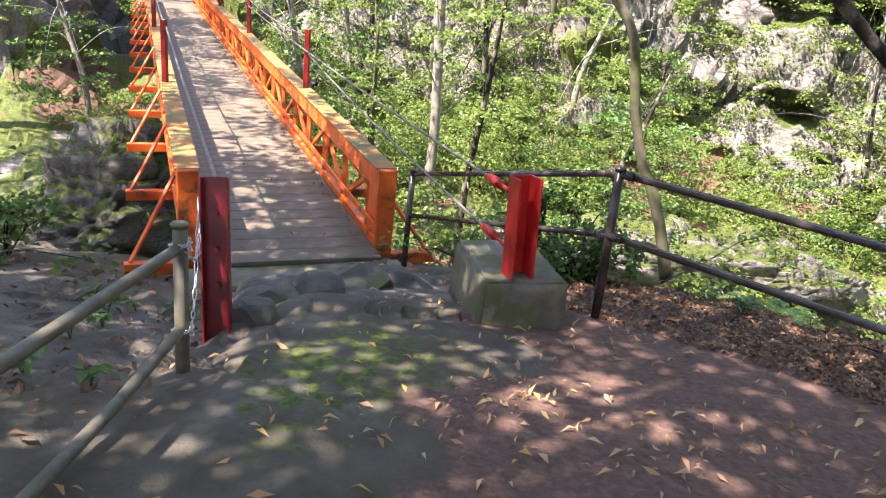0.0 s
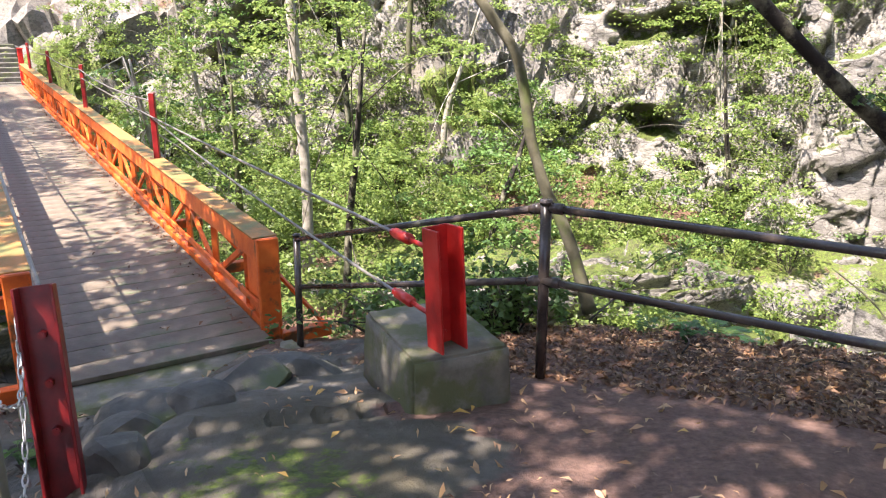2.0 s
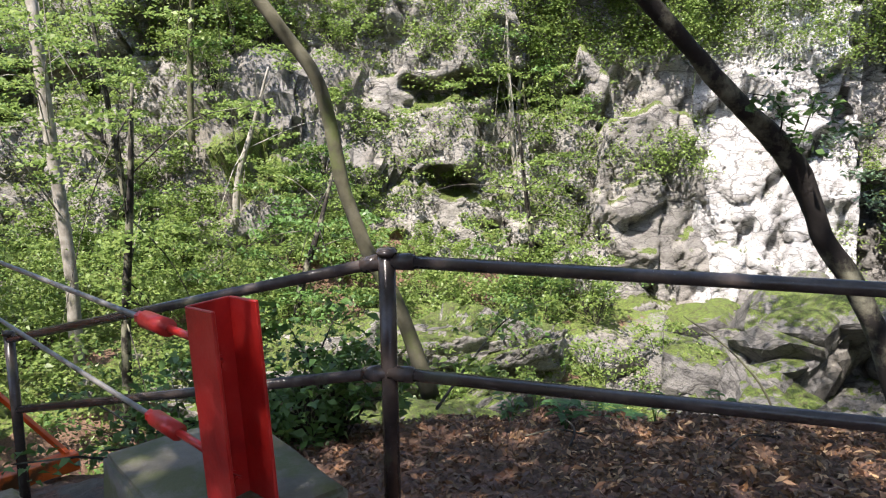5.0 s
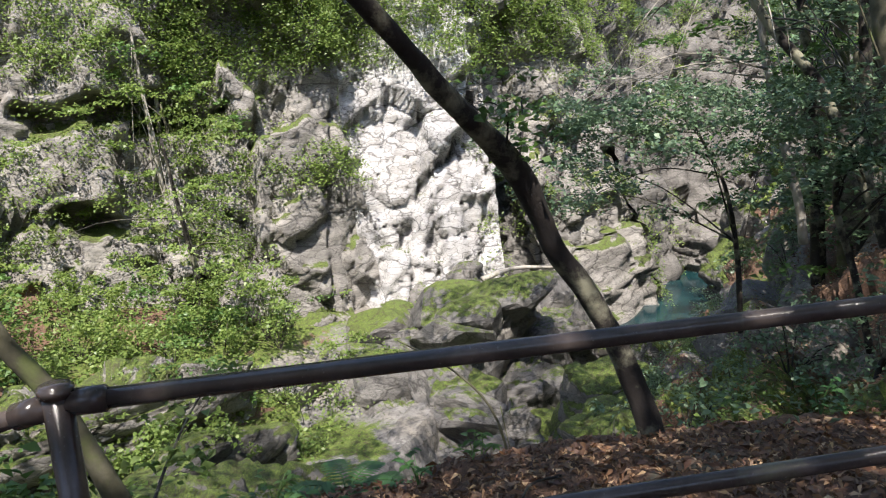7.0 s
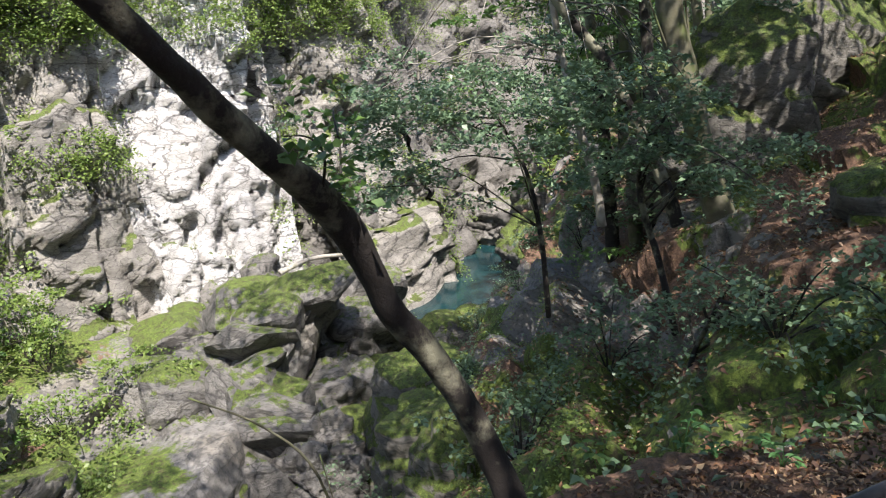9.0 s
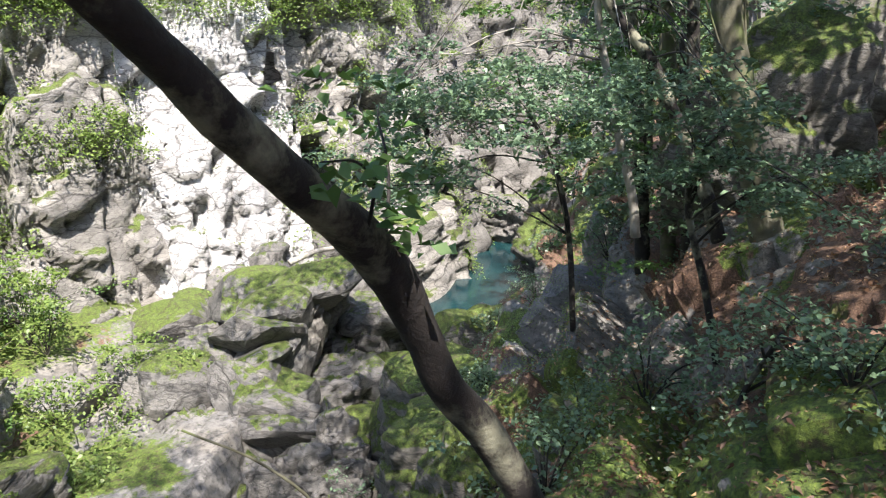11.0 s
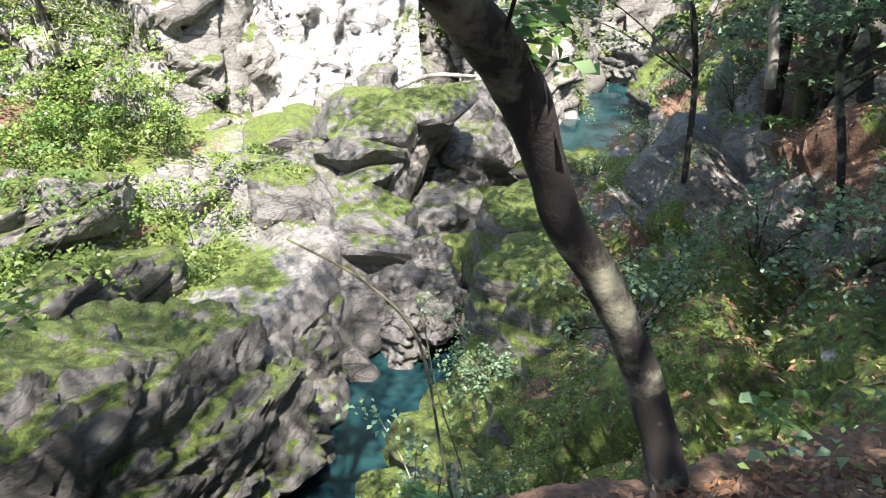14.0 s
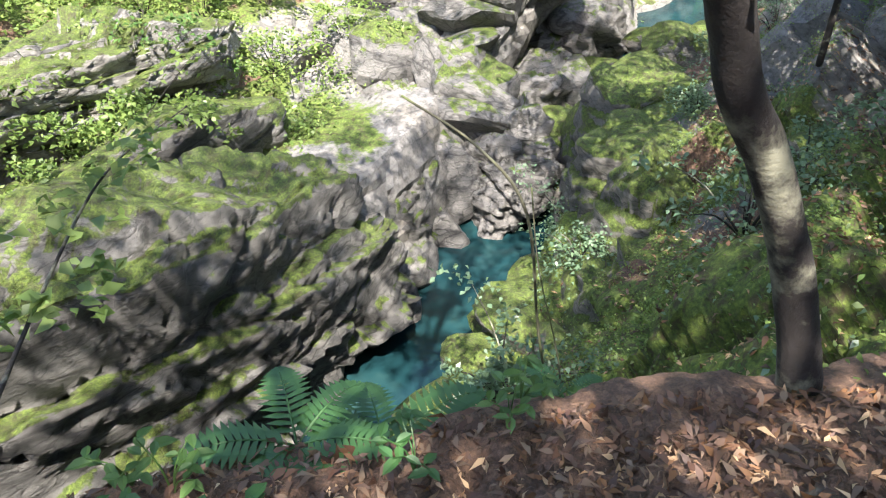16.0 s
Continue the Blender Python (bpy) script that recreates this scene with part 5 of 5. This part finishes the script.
def litter(name, places, size, seed, material, label):
    """Fallen leaves that lie on the ground."""
    pts, up = [], []
    for x, y in places:
        z, nrm = top(x, y)
        pts.append((x, y, z + 0.012))
    pts = np.array(pts)
    g = np.random.default_rng(seed)
    pts[:, 2] += g.uniform(0, 0.015, len(pts))
    half = len(pts) // 2
    a, fa = leaf_quads(pts[:half], size, 0.6, 3.0, seed)
    b, fb = leaf_quads(pts[half:], size * 0.62, 0.7, 3.4, seed + 1)
    v, f = np.vstack([a, b]), np.vstack([fa, fb + len(a)])
    return tagged(mesh_obj(name, v, f, material), label, "leaves", kind="stuff")


def spread(n_, x0, x1, y0, y1, keep):
    out = []
    while len(out) < n_:
        x, y = rng.uniform(x0, x1), rng.uniform(y0, y1)
        if rng.uniform() < keep(x, y):
            out.append((x, y))
    return out


rail_side = lambda x, y: (x - 1.265) * 0.602 + (y - 4.305) * 0.799  # noqa: E731
clump = lambda x, y: 0.15 + max(0.0, noise.noise(Vector((x * 1.3, y * 1.3, 0.5)))) * 1.6  # noqa: E731
litter("leaf_litter", spread(900, -1.6, 4.5, 0.2, 6.2, lambda x, y: (clump(x, y) * (1.0 if x > 0.2 else 0.45)) if rail_side(x, y) < 0.1 else 0), 0.072, 1, M_LITTERTAN, "scattered brown fallen leaves on the path")
litter("leaf_litter", spread(19000, 1.0, 8.0, 1.6, 6.8, lambda x, y: 1.0 if 0.0 < rail_side(x, y) < 2.0 else 0), 0.062, 2, M_LITTER, "thick brown leaf litter along the brink")
litter("leaf_litter", spread(2600, 2.0, 8.0, 2.5, 6.0, lambda x, y: 1.0 if 0.1 < rail_side(x, y) < 1.8 else 0), 0.05, 9, M_LITTERTAN, "tan fallen leaves on the darker litter")
litter("leaf_litter", spread(3500, 5.0, 16, 2.5, 9.0, lambda x, y: clump(x * 0.6 + 9, y * 0.6)), 0.08, 11, M_LITTERTAN, "tan fallen leaves on the mossy bank")
litter("leaf_litter", spread(9000, 5.5, 17, 2.2, 9.0, lambda x, y: clump(x * 0.5, y * 0.5)), 0.10, 3, M_LITTER, "brown leaf litter on the shaded bank")
litter("leaf_litter", spread(900, -4.2, -1.0, 1.2, 5.5, lambda x, y: 1.0), 0.075, 4, M_LITTER, "brown fallen leaves beside the path")
litter("leaf_litter", [tuple(on_bridge(rng.uniform(0.2, 16), 0.86 - abs(rng.normal(0, 0.10)), 0).xy) for _ in range(10)], 0.06, 5, M_LITTER, "fallen leaves beside the bridge")
pts = np.array([on_bridge(rng.uniform(0.3, 20), (0.84 - abs(rng.normal(0, 0.07))) if k % 4 else rng.uniform(-0.8, 0.8), 0.012) for k in range(420)])
v, f = leaf_quads(pts, 0.06, 0.3, 2.4, 8)
tagged(mesh_obj("deck_leaves", v, f, M_LITTER), "dry fallen leaves along the edge of the deck", "leaves", kind="stuff")
for k, (x, y) in enumerate(spread(34, -0.8, 3.4, 1.2, 4.4, lambda x, y: 1.0 if rail_side(x, y) < -0.1 else 0)):
    z = top(x, y)[0]
    v, f = leaf_quads(np.array([[0, 0, 0.014]]), rng.uniform(0.055, 0.085), 0.25, 2.6, 2000 + k)
    ob = mesh_obj("fallen_leaf", v, f, M_LITTERYEL)
    ob.location = (x, y, z)
    tagged(ob, "yellow fallen leaf lying on the path", "leaf", "yellow fallen leaves")


def stick(name, pts, r, material, label, category="branch", group=""):
    base = np.array(pts[0])
    v, f = tube(smooth_line(np.array(pts) - base, 5), [r, r * 0.55], 7, 0.08, 3)
    ob = mesh_obj(name, v, f, material, smooth=True)
    ob.location = tuple(base)
    return tagged(ob, label, category, group)


stick("sapling", [(5.85, 6.2, -4.2), (5.81, 6.29, -3.33), (5.7, 6.5, -2.3), (5.57, 6.65, -1.25), (5.3, 6.9, -0.75), (5.0, 7.3, -0.45)], 0.015, M_BARKGREEN, "thin bare leaning sapling above the pool")
stick("sapling", [(6.0, 6.3, -4.2), (6.0, 6.4, -3.0), (5.95, 6.75, -2.0), (5.85, 6.85, -1.25)], 0.009, M_BARKGREEN, "thin bare leaning sapling above the pool")
stick("driftwood", [(19.0, 18.6, -4.2), (20.2, 18.2, -4.0), (21.4, 17.4, -4.1)], 0.10, M_BARKPALE, "bleached driftwood log on the boulders")
for k in range(14):
    x, y = rng.uniform(1.8, 6.5), rng.uniform(3.2, 5.4)
    if not 0.1 < rail_side(x, y) < 1.5:
        continue
    a, ln, z = rng.uniform(0, 6.28), rng.uniform(0.2, 0.5), top(x, y)[0] + 0.02
    stick("twig", [(x, y, z), (x + ln * 0.5 * math.cos(a), y + ln * 0.5 * math.sin(a), z + 0.02), (x + ln * math.cos(a + 0.3), y + ln * math.sin(a + 0.3), z + 0.01)], 0.007, M_BARK, "dry twig among the leaf litter", "twig", "twigs")
leafy_sprig("leafy_branch", [(2.1, 6.1, -0.5), (2.7, 7.0, -0.55), (3.2, 7.4, -0.35), (3.8, 7.7, -0.3)], 0.085, [(2.5, 6.9, -0.5), (2.9, 7.2, -0.35), (3.3, 7.4, -0.3), (2.7, 7.1, -0.75), (3.0, 7.3, -0.8), (3.6, 7.6, -0.3)], 24, 0.26, 5, M_LEAFBRIGHT, "leafy green branch that reaches over the drop")
leafy_sprig("leafy_twig", [(3.62, 4.86, 1.34), (3.55, 4.78, 1.5), (3.4, 4.72, 1.58), (3.25, 4.7, 1.6)], 0.05, [(3.5, 4.72, 1.5), (3.35, 4.68, 1.56), (3.7, 4.8, 1.38), (3.8, 4.85, 1.3)], 22, 0.14, 6, M_LEAF, "small leafy twig on the leaning tree", 0.006)
leafy_sprig("leafy_twig", [(3.75, 4.9, 1.2), (3.95, 5.0, 1.45), (4.2, 5.2, 1.6), (4.5, 5.4, 1.62)], 0.052, [(4.0, 5.05, 1.5), (4.2, 5.25, 1.6), (4.4, 5.3, 1.55), (4.3, 5.1, 1.4), (4.0, 5.2, 1.75)], 26, 0.2, 7, M_LEAF, "small leafy twig on the leaning tree", 0.007)


def ground_cover(name, n_, keep, size, lift, seed, material, label):
    """Small leaves just above the ground, thicker in patches."""
    v = _co.reshape(-1, 3).astype(float)
    g = np.random.default_rng(seed)
    w = keep(v[:, 0], v[:, 1], v[:, 2]) * np.clip(0.15 + 1.6 * fbm(v * 0.8, 3, seed), 0, 1)
    r2 = (v[:, 0] - 1.9) ** 2 + (v[:, 1] - 3.4) ** 2
    w = w * r2
    pick = g.choice(len(v), n_, p=w / w.sum())
    p = v[pick] + g.normal(0, 0.09, (n_, 3))
    p[:, 2] += np.abs(g.normal(0, lift, n_)) + 0.03
    q, f = leaf_quads(p, size, 0.5, 1.6, seed)
    return tagged(mesh_obj(name, q, f, material), label, "ground cover", kind="stuff")


side_of = lambda x, y: river_side(x, y)  # noqa: E731
ground_cover("bank_cover", 11000, lambda x, y, z: ((side_of(x, y) < -1.8) & (side_of(x, y) > -9) & (x > 4.6) & (x < 26) & (rail_side(x, y) > 1.6)).astype(float), 0.065, 0.08, 21, M_LEAFDARK, "low leafy plants over the shaded bank")
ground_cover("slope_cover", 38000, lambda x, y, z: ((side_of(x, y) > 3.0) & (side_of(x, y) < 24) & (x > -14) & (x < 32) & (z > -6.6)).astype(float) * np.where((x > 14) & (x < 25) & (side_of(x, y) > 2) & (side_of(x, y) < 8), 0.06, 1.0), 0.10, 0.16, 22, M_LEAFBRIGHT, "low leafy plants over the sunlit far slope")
ground_cover("moss_tufts", 22000, lambda x, y, z: ((side_of(x, y) < -1.7) & (side_of(x, y) > -6) & (x > 4.6) & (x < 18)).astype(float), 0.036, 0.025, 23, M_LEAFBRIGHT, "bright moss tufts and seedlings above the pool")


# angular boulders of the river bed and along the waterline
for k in range(150):
    if k < 120:
        x = rng.uniform(13.6, 23.5)
        off = rng.uniform(-1.6, 6.5) if x > 15.2 else rng.uniform(1.2, 6.0)
    else:
        x = rng.uniform(5.5, 11.5)
        off = -1.75 + rng.normal(0, 0.12)
    y = np.interp(x, RIVER[:, 0], RIVER[:, 1]) + off
    big = rng.uniform(0.35, 1.0) ** 1.6 * 1.7 if k < 120 else rng.uniform(0.3, 0.75)
    z = top(x, y)[0]
    if x > 23.3 and abs(off) < 2.2:
        continue
    z = max(z, -8.6)
    green = off < 0
    rock("boulder", (x, y, z + 0.05 * big), (big * rng.uniform(0.8, 1.3), big * rng.uniform(0.7, 1.1), big * rng.uniform(0.45, 0.8)), rng.uniform(0, 360), 300 + k, M_GREENROCK if green else (M_LEDGEROCK if k % 3 == 0 else M_PALEROCK), "mossy angular boulder beside the pool" if green else "angular grey boulder in the river bed", "river boulders", 12, 3, 0.03, (rng.uniform(-20, 20), rng.uniform(-20, 20)))

for i, (x, y, z, a, b, c) in enumerate([(14.5, 13.7, -8.0, 1.5, 1.2, 1.5), (13.0, 14.7, -8.0, 1.3, 1.1, 1.6), (15.3, 12.2, -8.0, 1.3, 1.1, 1.4), (12.0, 14.0, -8.5, 0.9, 0.8, 1.0), (10.4, 13.4, -8.3, 1.0, 0.8, 1.1), (9.7, 12.7, -8.5, 0.7, 0.6, 0.8), (16.2, 15.2, -7.4, 1.6, 1.2, 1.2), (18.4, 14.6, -7.4, 1.6, 1.2, 1.1)]):
    rock("boulder", (x, y, z), (a, b, c), 47 * i, 470 + i, M_PALEROCK, "large angular grey boulder at the head of the pool", "river boulders", 16, 4, 0.035, (9 * (i % 3 - 1), 12 * (i % 2)))
